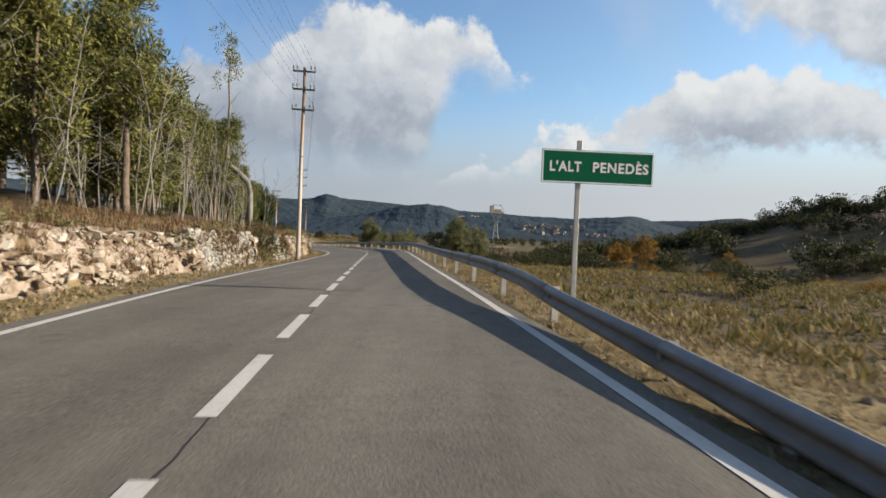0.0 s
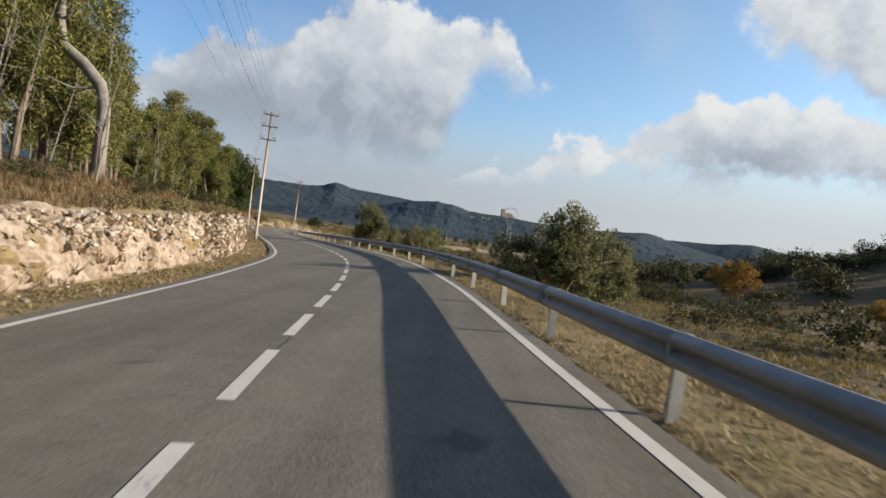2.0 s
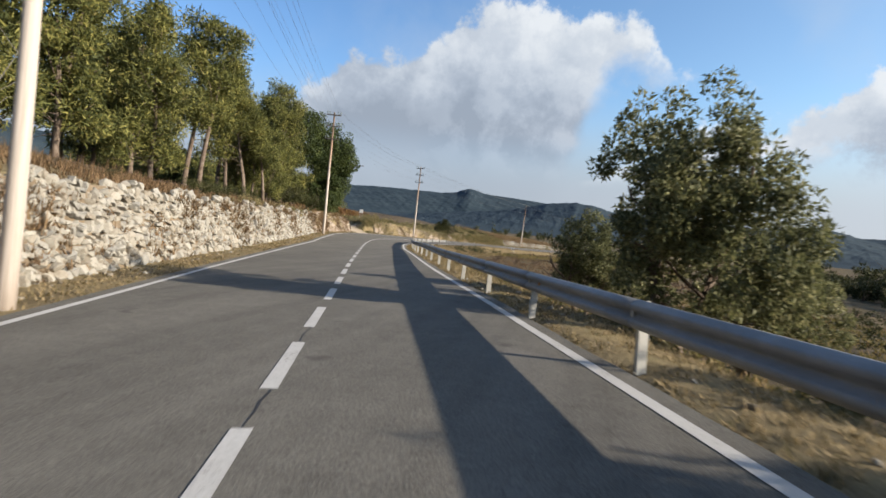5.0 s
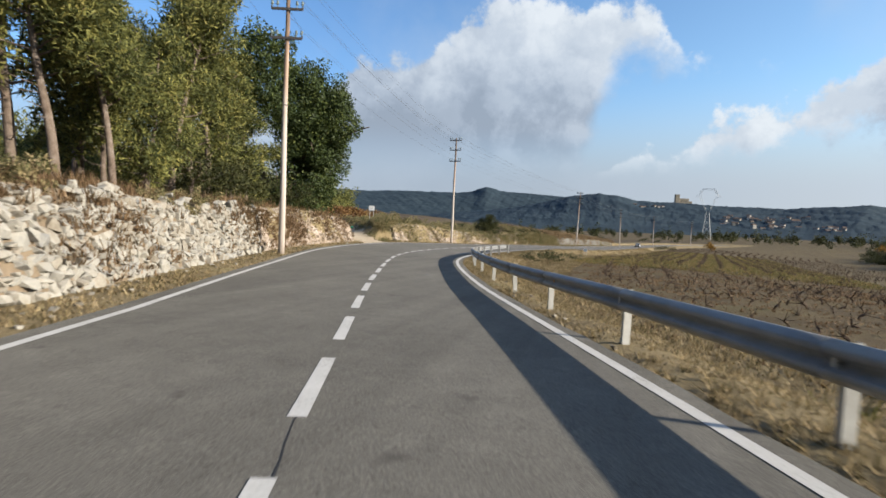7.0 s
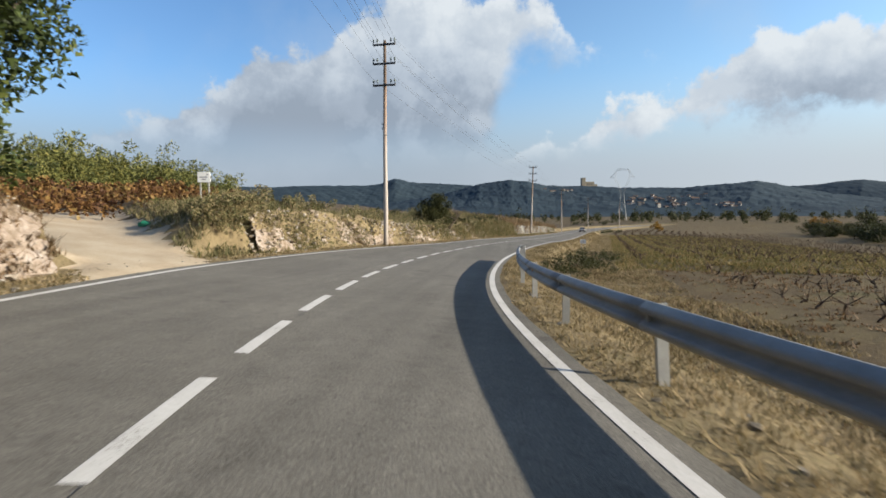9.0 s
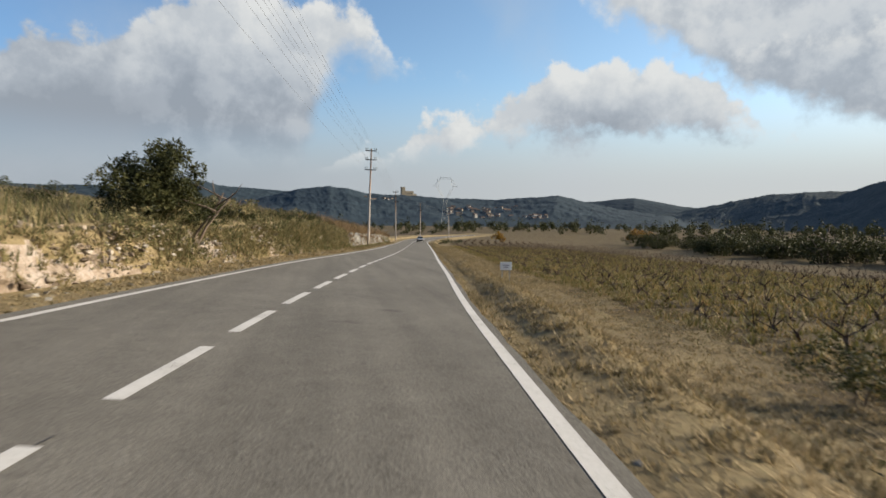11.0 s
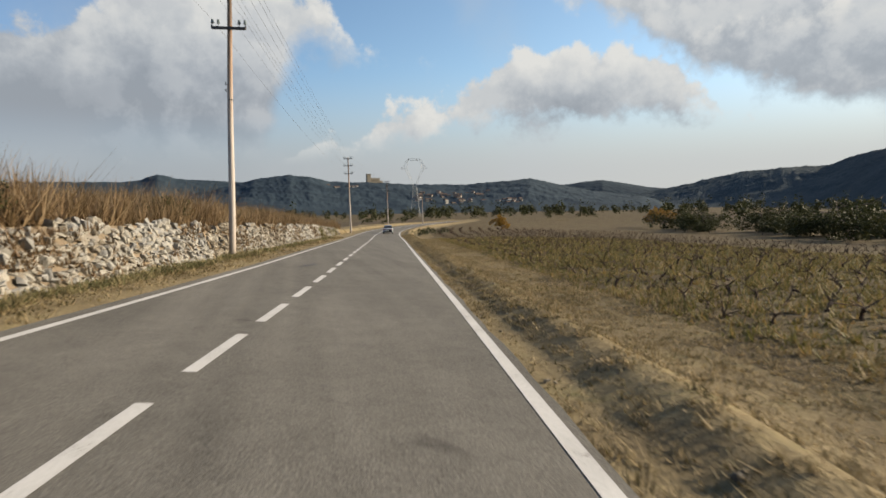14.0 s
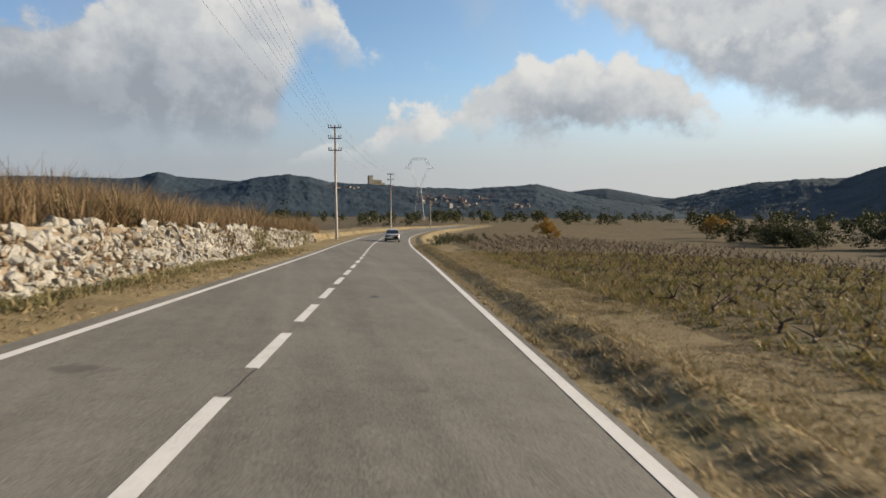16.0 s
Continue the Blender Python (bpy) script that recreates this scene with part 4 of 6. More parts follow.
def build_village():
    rng = np.random.default_rng(12)
    # castle: tower, hall and ruined walls
    at = on_hill(-7.7, 2.52, 1225)
    castle = thing("castle", at, "ochre stone castle with a tall tower on the hill", "castle", turn=10)
    bm = bmesh.new()
    box(bm, (9, 9, 26), (-6, 0, 8), bevel=0.4)
    for i in range(4):
        box(bm, (1.6, 9, 1.6), (-9.6 + i * 2.4, 0, 21.8))
    part("tower", bm, M["castle"], castle)
    bm = bmesh.new()
    box(bm, (20, 10, 22), (9, 2, 3), bevel=0.3)
    box(bm, (9, 9, 16), (22, 3, 0), bevel=0.3)
    part("hall", bm, M["castle"], castle, "pale sunlit hall")
    for wx in (3, 8, 13):
        bm = bmesh.new()
        box(bm, (1.4, 0.3, 2.4), (wx, -3.05, 8))
        part("window", bm, M["dark_glass"], castle)
    protos = []
    for w, d, h in ((9, 8, 7), (12, 8, 6), (8, 8, 9), (16, 9, 6)):
        house = thing("house", (0, 0, -400), "small plastered house with a tiled roof on the hillside", "house", "houses of the village")
        bm = bmesh.new()
        box(bm, (w, d, h), (0, 0, h / 2 - 1))
        part("wall", bm, M["plaster"] if w != 12 else M["white_plaster"], house)
        bm = bmesh.new()
        vs = [bm.verts.new(p) for p in ((-w / 2 - 0.4, -d / 2 - 0.4, h - 1), (w / 2 + 0.4, -d / 2 - 0.4, h - 1), (w / 2 + 0.4, d / 2 + 0.4, h - 1), (-w / 2 - 0.4, d / 2 + 0.4, h - 1), (-w / 2 - 0.4, 0, h + 1.4), (w / 2 + 0.4, 0, h + 1.4))]
        for f in ((0, 1, 5, 4), (2, 3, 4, 5), (0, 4, 3), (1, 2, 5), (3, 2, 1, 0)):
            bm.faces.new([vs[i] for i in f])
        part("roof", bm, M["roof_tile"], house)
        for k in range(int(w // 3)):
            bm = bmesh.new()
            box(bm, (1.0, 0.2, 1.4), (-w / 2 + 1.6 + k * 2.9, -d / 2 - 0.02, h * 0.45))
            part("window", bm, M["dark_glass"], house)
        protos.append(house)
    spots = [(rng.uniform(-6.6, -3.0), rng.uniform(2.2, 2.5)) for _ in range(7)] + [(rng.uniform(-20, -12.0), rng.uniform(0.7, 1.5)) for _ in range(30)] + [(rng.uniform(-24, -14), rng.uniform(0.35, 0.7)) for _ in range(16)]
    for i, (az, el) in enumerate(spots):
        p = on_slope(az, el)
        m = pose(p.x, p.y, p.z - 2.0, 0, 0, rng.uniform(-40, 40))
        house = protos[i] if i < 4 else copy_thing(protos[i % 4], m)
        house.matrix_basis = m @ Matrix.Scale(rng.uniform(0.5, 0.75), 4)


build_village()


def build_pylon():
    at = (68.5, 698.7, -15.0)
    pylon = thing("pylon", at, "grey lattice power pylon with a forked head", "pylon", turn=-12)

    def lattice(name, lines, r):
        b = Bundle()
        for p, q in lines:
            b.add(*tube_arrays([p, q], [r, r], 4))
        b.object(name, M["lattice"], pylon)

    legs, braces = [], []
    levels = [(0, 4.2), (7, 3.4), (14, 2.6), (20, 2.0), (26, 1.5)]
    for (z0, w0), (z1, w1) in zip(levels[:-1], levels[1:]):
        c0 = [(sx * w0, sy * w0, z0) for sx, sy in ((-1, -1), (1, -1), (1, 1), (-1, 1))]
        c1 = [(sx * w1, sy * w1, z1) for sx, sy in ((-1, -1), (1, -1), (1, 1), (-1, 1))]
        for i in range(4):
            legs.append((c0[i], c1[i]))
            braces += [(c0[i], c1[(i + 1) % 4]), (c1[i], c0[(i + 1) % 4]), (c1[i], c1[(i + 1) % 4])]
    lattice("legs", legs, 0.17)
    lattice("bracing", braces, 0.07)
    head = []
    for s in (-1, 1):
        pts = [(s * 1.5, 0, 26), (s * 4.0, 0, 33), (s * 8.0, 0, 41), (s * 7.0, 0, 47), (s * 4.0, 0, 49)]
        inner = [(s * 0.6, 0, 26), (s * 2.6, 0, 33), (s * 6.2, 0, 41), (s * 5.6, 0, 46), (s * 4.0, 0, 49)]
        for a, b in zip(pts[:-1], pts[1:]):
            head.append((a, b))
        for a, b in zip(inner[:-1], inner[1:]):
            head.append((a, b))
        head += list(zip(pts, inner))[:-1] + [(pts[2], (s * 11, 0, 41)), (inner[3], (s * 11, 0, 41))]
    lattice("fork", head, 0.10)
    lattice("crossbeam", [((-5, 0, 47.6), (5, 0, 47.6)), ((-5, 0, 49), (5, 0, 49)), ((-3, 0, 47.6), (-1, 0, 49)), ((3, 0, 47.6), (1, 0, 49))], 0.10)


build_pylon()


# ---- cut faces and dry-stone walls on the left ----
WALLS = [(23.5, 34.6), (38.6, 47.0), (88.0, 147.6), (247.4, 263.4), (263.9, 280.7), (281.2, 303.0), (303.6, 328.0)]


def face_point(y, a):
    """A place on the cut face: a = 0 at the foot, 1 at the upper edge."""
    u = cut_foot(y) - 0.18 - 0.62 * a
    z0 = road_z(y, cut_foot(y)) - 0.1
    z1 = np.interp(y, FY, FZ) + bank_top(y) + 0.04
    x, yy = spot(y, u)
    return x, yy, z0 + (z1 - z0) * a


def build_rock_faces():
    for a, b, dx in ((-60.0, 24.5, 0.3), (34.0, 39.5, 0.2), (46.5, 89.0, 0.17), (147.0, 166.2, 0.17), (176.5, 222.0, 0.2), (222.0, 248.0, 0.25), (327.5, 345.0, 0.3)):
        ys = np.arange(a, b, dx)
        hs = np.linspace(0, 1.02, 15)
        yy, aa = np.meshgrid(ys, hs, indexing="ij")
        x, y, z = face_point(yy, aa)
        push = np.zeros_like(x)
        for i in range(x.shape[0]):
            for j in range(x.shape[1]):
                p = Vector((x[i, j], y[i, j], z[i, j]))
                q = noise.noise(p * 0.45)
                blocky = noise.cell(Vector((p.x * 0.5, p.y * 1.6 + q, p.z * 2.6 + q)))
                push[i, j] = 0.22 * q + 0.10 * blocky + 0.13 * noise.noise(p * 2.6) + 0.07 * noise.noise(p * 7)
        soft = np.sin(np.clip(aa, 0, 1) * math.pi) ** 0.4
        push = push * soft + 0.12 * soft - 0.15 * (aa > 0.98)
        if a >= 172:
            push = push * 0.7 - 0.35 * (bumps(yy, aa * 3, 0.45) > 0.1)
        t = centre(yy)[2]
        n = np.hypot(1, t)
        x, y = x + push / n, y - push * t / n
        z = z + 0.12 * bumps(yy, aa, 2.3) * (aa > 0.9)
        mid = lambda g: ((g[:-1, :-1] + g[1:, 1:]) / 2).ravel()
        earthy = bumps(mid(y), mid(z) * 2.2, 1.1) + 0.6 * bumps(mid(y), mid(z) * 2, 3.3) + 0.9 * (mid(aa) - 0.55)
        limit = 0.75 if a < 140 else 0.2 if a < 172 else -0.12 if a < 200 else -0.7
        ob = mesh_object("rock_cut", np.stack([x, y, z], -1).reshape(-1, 3), grid_faces(len(ys), len(hs))[:, ::-1], [M["rock"], M["verge"]], face_mats=(earthy > limit).astype(int), flat=True)
        tagged(ob, "pale ochre limestone cut beside the road, rough and broken", "rock face", kind="structure")


build_rock_faces()


def stone_meshes(rng, count):
    """Angular stone shapes about one unit across."""
    out = []
    for _ in range(count):
        bm = bmesh.new()
        for _ in range(15):
            d = Vector(rng.normal(size=3)).normalized()
            d = Vector([math.copysign(abs(c) ** 0.55, c) for c in d]) * 0.5 * rng.uniform(0.75, 1.05)
            bm.verts.new(d)
        bmesh.ops.convex_hull(bm, input=bm.verts)
        for v in [v for v in bm.verts if not v.link_faces]:
            bm.verts.remove(v)
        me = bpy.data.meshes.new("stone")
        bm.to_mesh(me)
        bm.free()
        me.materials.append(M["stone"])
        out.append(me)
    return out


def build_rubble():
    """Broken rock standing out of the cut faces."""
    rng = np.random.default_rng(66)
    v_all, f_all, n = [], [], 0
    for a, b, count in ((-30, 24, 2600), (34, 39, 250), (46.5, 90, 2800), (147, 166, 850), (175.5, 203, 1200), (203, 222, 800), (222, 248, 160)):
        y = rng.uniform(a, b, count)
        h = rng.random(count) ** 0.8
        x, yy, z = face_point(y, h)
        push = 0.16 + 0.2 * bumps(y, h * 4, 0.9) + rng.uniform(-0.05, 0.12, count)
        for i in range(count):
            if bumps(y[i], h[i] * 3, 0.8) < -0.35 or (46 < y[i] < 90 and h[i] < 0.5 and i % 8):
                continue
            v, f = STONE_DATA[i % 10]
            s = (0.10 if y[i] < 40 else 0.06) + (0.34 if y[i] < 40 else 0.24 if y[i] < 140 else 0.18) * rng.random() ** (2.2 if y[i] < 140 else 4.0)
            w = rng.uniform(0, 6.28)
            rot = np.array([[math.cos(w), -math.sin(w), 0], [math.sin(w), math.cos(w), 0], [0, 0, rng.uniform(0.45, 0.9)]])
            v_all.append(v @ rot.T * s + np.array([x[i] + push[i], yy[i], z[i]]))
            f_all.extend(tuple(j + n for j in q) for q in f)
            n += len(v)
    tagged(mesh_object("rubble", np.concatenate(v_all), f_all, M["rubble"]), "broken limestone rubble standing out of the cut", "stones", kind="stuff")


STONES = stone_meshes(np.random.default_rng(21), 10)
STONE_DATA = [(np.array([v.co[:] for v in me.vertices]), [tuple(p.vertices) for p in me.polygons]) for me in STONES]


build_rubble()


def build_wall(a, b, seed):
    rng = np.random.default_rng(seed)
    mid = (a + b) / 2
    x0, y0, z0 = [float(c) for c in face_point(np.array(mid), 0.0)]
    wall = thing("dry_stone_wall", (x0, y0, z0), "dry-stone retaining wall of pale limestone rubble", "stone wall", "dry-stone walls beside the road")
    origin = np.array((x0, y0, z0))
    ys = np.arange(a, b, 0.8)
    hs = np.linspace(0, 1, 4)
    yy, aa = np.meshgrid(ys, hs, indexing="ij")
    core = np.stack(face_point(yy, aa), -1).reshape(-1, 3) - origin
    mesh_object("core", core + np.array([0.02, 0, 0]), grid_faces(len(ys), len(hs))[:, ::-1], M["stone_core"], wall)
    placed = []
    z = 0.0
    top = float(np.max(bank_top(ys) + 0.6))
    big = 0.31 if b - a > 40 else 0.26
    while z < top + 0.2:
        course = big * rng.uniform(0.5, 0.9)
        y = a + rng.uniform(0, 0.2)
        while y < b:
            w = big * rng.uniform(0.4, 1.6)
            yc = y + w / 2
            full = float(np.interp(yc, FY, FZ) + bank_top(yc) - road_z(yc, cut_foot(yc))) + 0.1
            ragged = 0.16 * math.sin(yc * 1.3 + seed) + 0.12 * math.sin(yc * 3.7)
            zc = z + course / 2 + rng.normal(scale=0.07)
            gap = (noise.noise(Vector((yc * 0.35, zc * 0.8, seed * 3.1))) > 0.66)
            if zc < full + ragged + 0.08 and not gap:
                fx, fy, fz = face_point(np.array(yc), min(zc / full, 1.08))
                h = course * rng.uniform(0.7, 1.75)
                placed.append((np.array([float(fx) + rng.uniform(-0.05, 0.11), float(fy), float(fz)]) - origin, (big * rng.uniform(0.9, 1.3), w * 1.08, h),
                               rng.uniform(-32, 32), rng.uniform(-16, 16), rng.uniform(-22, 22), int(rng.integers(10))))
            y += w * 0.84
        z += course * 0.8
    head = np.degrees(np.arctan(float(centre(mid)[2])))
    placed.sort(key=lambda p: abs(p[0][1] + y0 - mid))
    rest_v, rest_f, n = [], [], 0
    for i, (p, size, rx, ry, rz, k) in enumerate(placed):
        m = pose(p[0], p[1], p[2], rx, ry, rz - head) @ Matrix.Diagonal((*size, 1))
        if i < 300:
            ob = new("stone", STONES[k])
            ob.parent = wall
            ob.matrix_basis = m
        else:
            v, f = STONE_DATA[k]
            mm = np.array(m)
            rest_v.append(v @ mm[:3, :3].T + mm[:3, 3])
            rest_f.extend(tuple(j + n for j in q) for q in f)
            n += len(v)
    if rest_v:
        tagged(mesh_object("stones", np.concatenate(rest_v), rest_f, M["stone"], wall), kind="stuff")


# ---- trees ----
def wander(rng, start, direction, length, steps, bend, lift=0.0):
    p, d = np.array(start, float), np.array(direction, float)
    d /= np.linalg.norm(d)
    pts = [p.copy()]
    for _ in range(steps):
        d = d + rng.normal(scale=bend, size=3) + np.array([0, 0, lift])
        d /= np.linalg.norm(d)
        p = p + d * length / steps
        pts.append(p.copy())
    return np.array(pts)


def pine_tree(seed, height, crown_from=0.35, spread=0.24, clumps=208, label="Aleppo pine with a dense yellow-green crown and grey trunk", lean=0.0, leaf=0.31, per=50):
    rng = np.random.default_rng(seed)
    tree = thing("pine_tree", (0, 0, -300), label, "tree", "pines on the bank")
    trunk = wander(rng, (0, 0, -0.3), (lean, 0.03, 1), height * 0.97, 12, 0.045, 0.05)
    wood = Bundle()
    wood.add(*tube_arrays(trunk, np.interp(np.arange(13), [0, 12], [0.0155 * height + 0.02, 0.025]), 8))
    centres, radii = [], []
    for i in range(26):
        a = rng.uniform(crown_from, 0.98)
        base = np.array([np.interp(a * 12, np.arange(13), trunk[:, j]) for j in range(3)])
        ang = rng.uniform(0, 2 * math.pi)
        reach = height * spread * (1.15 - 0.75 * (a - crown_from) / (1 - crown_from)) * rng.uniform(0.6, 1.15)
        limb = wander(rng, base, (math.cos(ang), math.sin(ang), rng.uniform(0.15, 0.7)), reach, 5, 0.14, 0.06)
        wood.add(*tube_arrays(limb, np.linspace(0.045, 0.012, 6) * height / 10, 3))
        for _ in range(max(1, clumps // 26)):
            k = rng.uniform(0.45, 1.0) * 5
            c = np.array([np.interp(k, np.arange(6), limb[:, j]) for j in range(3)])
            centres.append(c + rng.normal(scale=0.28, size=3))
            radii.append(rng.uniform(0.45, 0.85) * height / 10)
    for i in range(7):                                             # dead lower branches
        a = rng.uniform(0.12, crown_from + 0.1)
        base = np.array([np.interp(a * 12, np.arange(13), trunk[:, j]) for j in range(3)])
        ang = rng.uniform(0, 2 * math.pi)
        limb = wander(rng, base, (math.cos(ang), math.sin(ang), 0.15), rng.uniform(0.6, 2.0), 4, 0.2)
        wood.add(*tube_arrays(limb, np.linspace(0.025, 0.006, 5), 3))
    wood.object("trunk", M["bark"], tree, flat=False)
    v, f = leaves(rng, centres, radii, per, leaf, 0.26, 0.75, 0.3, slim=True)
    mesh_object("crown", v, f, M["pine"], tree)
    return tree


def broad_tree(seed, name, height, radius, mat, leaf, label, category="tree", group="", clumps=120, per=70, trunk_share=0.25, aspect=0.45, wood="bark", low=0.1, stems=3):
    """A round tree or bush: several stems, limbs and an uneven crown of leaf clumps."""
    rng = np.random.default_rng(seed)
    tree = thing(name, (0, 0, -300), label, category, group)
    b = Bundle()
    for _ in range(stems):
        st = wander(rng, (rng.normal(scale=0.12), rng.normal(scale=0.12), -0.2), (rng.normal(scale=0.3), rng.normal(scale=0.3), 1), height * 0.7, 7, 0.12, 0.04)
        b.add(*tube_arrays(st, np.linspace(0.022 * height, 0.006 * height, 8), 6 if height > 4 else 3))
        for _ in range(5 if height > 4 else 2):
            k = rng.uniform(2, 7)
            c = np.array([np.interp(k, np.arange(8), st[:, j]) for j in range(3)])
            ang = rng.uniform(0, 2 * math.pi)
            b.add(*tube_arrays(wander(rng, c, (math.cos(ang), math.sin(ang), 0.5), radius * 0.8, 4, 0.15), np.linspace(0.009 * height, 0.003 * height, 5), 4))
    b.object("stem", M[wood], tree, flat=False)
    centres, radii = [], []
    lobes = [(rng.normal(size=3) * np.array([0.45, 0.45, 0.3]) * radius, rng.uniform(0.45, 0.75)) for _ in range(7)]
    zc, rz = height * (low + (1 - low) * 0.52), height * (1 - low) * 0.48
    for i in range(clumps):
        off, s = lobes[i % 7]
        d = rng.normal(size=3)
        d /= np.linalg.norm(d)
        p = off + d * radius * s * rng.uniform(0.55, 1.0)
        q = np.array([p[0], p[1], zc + p[2] / radius * rz * 0.95])
        q[2] = max(q[2], height * low)
        centres.append(q)
        radii.append(radius * rng.uniform(0.13, 0.24))
    v, f = leaves(rng, centres, radii, per, leaf, aspect, 0.85, slim=True)
    mesh_object("crown", v, f, M[mat], tree)
    return tree


def dead_tree(seed, height, label="thin bare grey trunk among the pines"):
    rng = np.random.default_rng(seed)
    tree = thing("bare_tree", (0, 0, -300), label, "tree", "bare thin trees in the wood")
    b = Bundle()
    st = wander(rng, (0, 0, -0.2), (rng.normal(scale=0.13), rng.normal(scale=0.13), 1), height, 9, 0.06)
    b.add(*tube_arrays(st, np.linspace(0.045, 0.010, 10), 5))
    b.object("trunk", M["dead_wood"], tree, flat=False)
    for _ in range(9):
        k = rng.uniform(2.5, 9)
        c = np.array([np.interp(k, np.arange(10), st[:, j]) for j in range(3)])
        ang = rng.uniform(0, 2 * math.pi)
        v, f = tube_arrays(wander(rng, c, (math.cos(ang), math.sin(ang), rng.uniform(0.3, 1.2)), rng.uniform(0.7, 2.2), 4, 0.18), np.linspace(0.02, 0.005, 5), 4)
        mesh_object("branch", v, f, M["dead_wood"], tree, flat=False)
    return tree


class Stand:
    """Puts prototypes down at places; the first use of each moves it, later ones copy it."""

    def __init__(self, protos):
        self.protos, self.used = protos, [False] * len(protos)

    def put(self, i, x, y, scale=1.0, turn=0.0, sink=0.05, tilt=0.0):
        i %= len(self.protos)
        z = float(ground_z(np.array([x]), np.array([y]))[0]) - sink
        m = pose(x, y, z, tilt, tilt * 0.5, turn)
        ob = self.protos[i]
        if self.used[i]:
            ob = copy_thing(ob, m)
        ob.matrix_basis = m @ Matrix.Diagonal((scale, scale, scale, 1))
        self.used[i] = True
        return ob


def build_woods():
    rng = np.random.default_rng(31)
    pines = Stand([pine_tree(101, 11.0, 0.22), pine_tree(102, 12.5, 0.30, 0.22), pine_tree(103, 10.0, 0.15, 0.27), pine_tree(104, 13.0, 0.38, 0.2), pine_tree(105, 9.0, 0.10, 0.28)])
    behind = Stand([pine_tree(111, 12.0, 0.2, 0.26, clumps=130, leaf=0.52, per=30), pine_tree(112, 10.5, 0.15, 0.28, clumps=130, leaf=0.52, per=30), pine_tree(113, 13.0, 0.25, 0.24, clumps=130, leaf=0.52, per=30)])
    front, rear = [], []
    # dense wood above the first cut
    for y in np.arange(-8, 62, 5.0):
        front.append((y + rng.uniform(-2, 2), (-14.5 if y < 40 else -20.0) + rng.uniform(-2, 2), rng.uniform(0.85, 1.2)))
    for y in np.arange(-24, 66, 5.0):
        for u in (-19.5, -25, -31):
            rear.append((y + rng.uniform(-2, 2), u + rng.uniform(-2, 2), rng.uniform(0.9, 1.3)))
    for y in np.arange(8, 44, 4.2):
        rear.append((y + rng.uniform(-1.5, 1.5), -16.8 + rng.uniform(-1.5, 1.0), rng.uniform(0.85, 1.15)))
    for y in np.arange(64, 140, 6.5):
        front.append((y + rng.uniform(-2.5, 2.5), -20.0 + rng.uniform(-2.0, 1.5), rng.uniform(0.85, 1.15)))
    for y in np.arange(60, 150, 6.0):
        rear.append((y + rng.uniform(-2.5, 2.5), -26 + rng.uniform(-3, 2), rng.uniform(0.9, 1.35)))
    front += [(65.5, -16.5, 0.8), (78.0, -16.4, 0.8), (83.0, -17.2, 0.85), (91.0, -18.8, 0.9), (97.5, -19.5, 0.95), (67.0, -16.6, 0.95), (72.0, -15.6, 0.9), (105.5, -19.9, 1.08), (116.5, -19.0, 1.15), (128.0, -15.5, 1.05), (141.6, -12.4, 1.0), (147.0, -15.0, 1.1), (152.5, -19.5, 1.3), (134.0, -18.0, 1.15), (145.0, -12.6, 0.75), (150.0, -13.6, 0.8), (131.5, -18.5, 1.35), (137.0, -15.2, 1.15), (127.0, -16.5, 1.0), (142.0, -14.4, 1.2), (139.5, -17.5, 1.25), (121.0, -18.0, 1.2), (142.5, -10.8, 0.75), (146.5, -11.6, 0.9)]
    for i, (y, u, s) in enumerate(front):
        x, yy = spot(y, u)
        pines.put(i, float(x), float(yy), s, rng.uniform(0, 360))
    for i, (y, u, s) in enumerate(((150.2, -12.4, 1.00), (152.9, -12.8, 1.05), (155.7, -13.1, 1.05), (158.7, -13.2, 1.10), (162.2, -14.1, 1.10), (158.2, -17.8, 1.25), (162.3, -17.7, 1.25))):                      # beside the carob
        x, yy = spot(y, u)
        pines.put(i + 1, float(x), float(yy), s, 61 * i)
    for i, (y, u, s) in enumerate(rear):
        x, yy = spot(y, u)
        behind.put(i, float(x), float(yy), s, rng.uniform(0, 360))
    bare = Stand([dead_tree(200 + k, h) for k, h in enumerate((7.0, 8.5, 6.0, 9.0, 7.5))])
    for i in range(90):
        y, u = rng.uniform(-4, 62), -rng.uniform(10.2, 16.0)
        x, yy = spot(y, u)
        bare.put(i, float(x), float(yy), rng.uniform(0.8, 1.2), rng.uniform(0, 360))
    for i in range(22):
        y, u = rng.uniform(60, 118), -rng.uniform(14.5, 20.0)
        x, yy = spot(y, u)
        bare.put(i, float(x), float(yy), rng.uniform(0.6, 1.0), rng.uniform(0, 360))
    # pine with a crooked, kinked trunk near the edge of the wood
    tree = thing("crooked_pine", (0, 0, 0), "dead pine with a kinked grey trunk and bare limbs", "tree")
    x, yy = spot(67.3, -12.9)
    tree.matrix_basis = pose(float(x), float(yy), float(ground_z(np.array([x]), np.array([yy]))[0]) - 0.1) @ Matrix.Diagonal((1.15, 1.15, 1.65, 1))
    r2 = np.random.default_rng(77)
    pts = np.array([(0, 0, 0), (0.05, 0, 1.2), (0.0, 0.05, 2.3), (-0.2, 0, 2.9), (-1.1, 0.1, 3.5), (-2.1, 0.1, 4.0), (-2.35, 0.1, 4.8), (-2.3, 0.0, 6.4), (-2.2, 0.1, 8.2), (-2.35, 0.1, 9.8), (-2.2, 0.1, 11.4)])
    v, f = tube_arrays(pts, np.linspace(0.30, 0.08, len(pts)), 9)
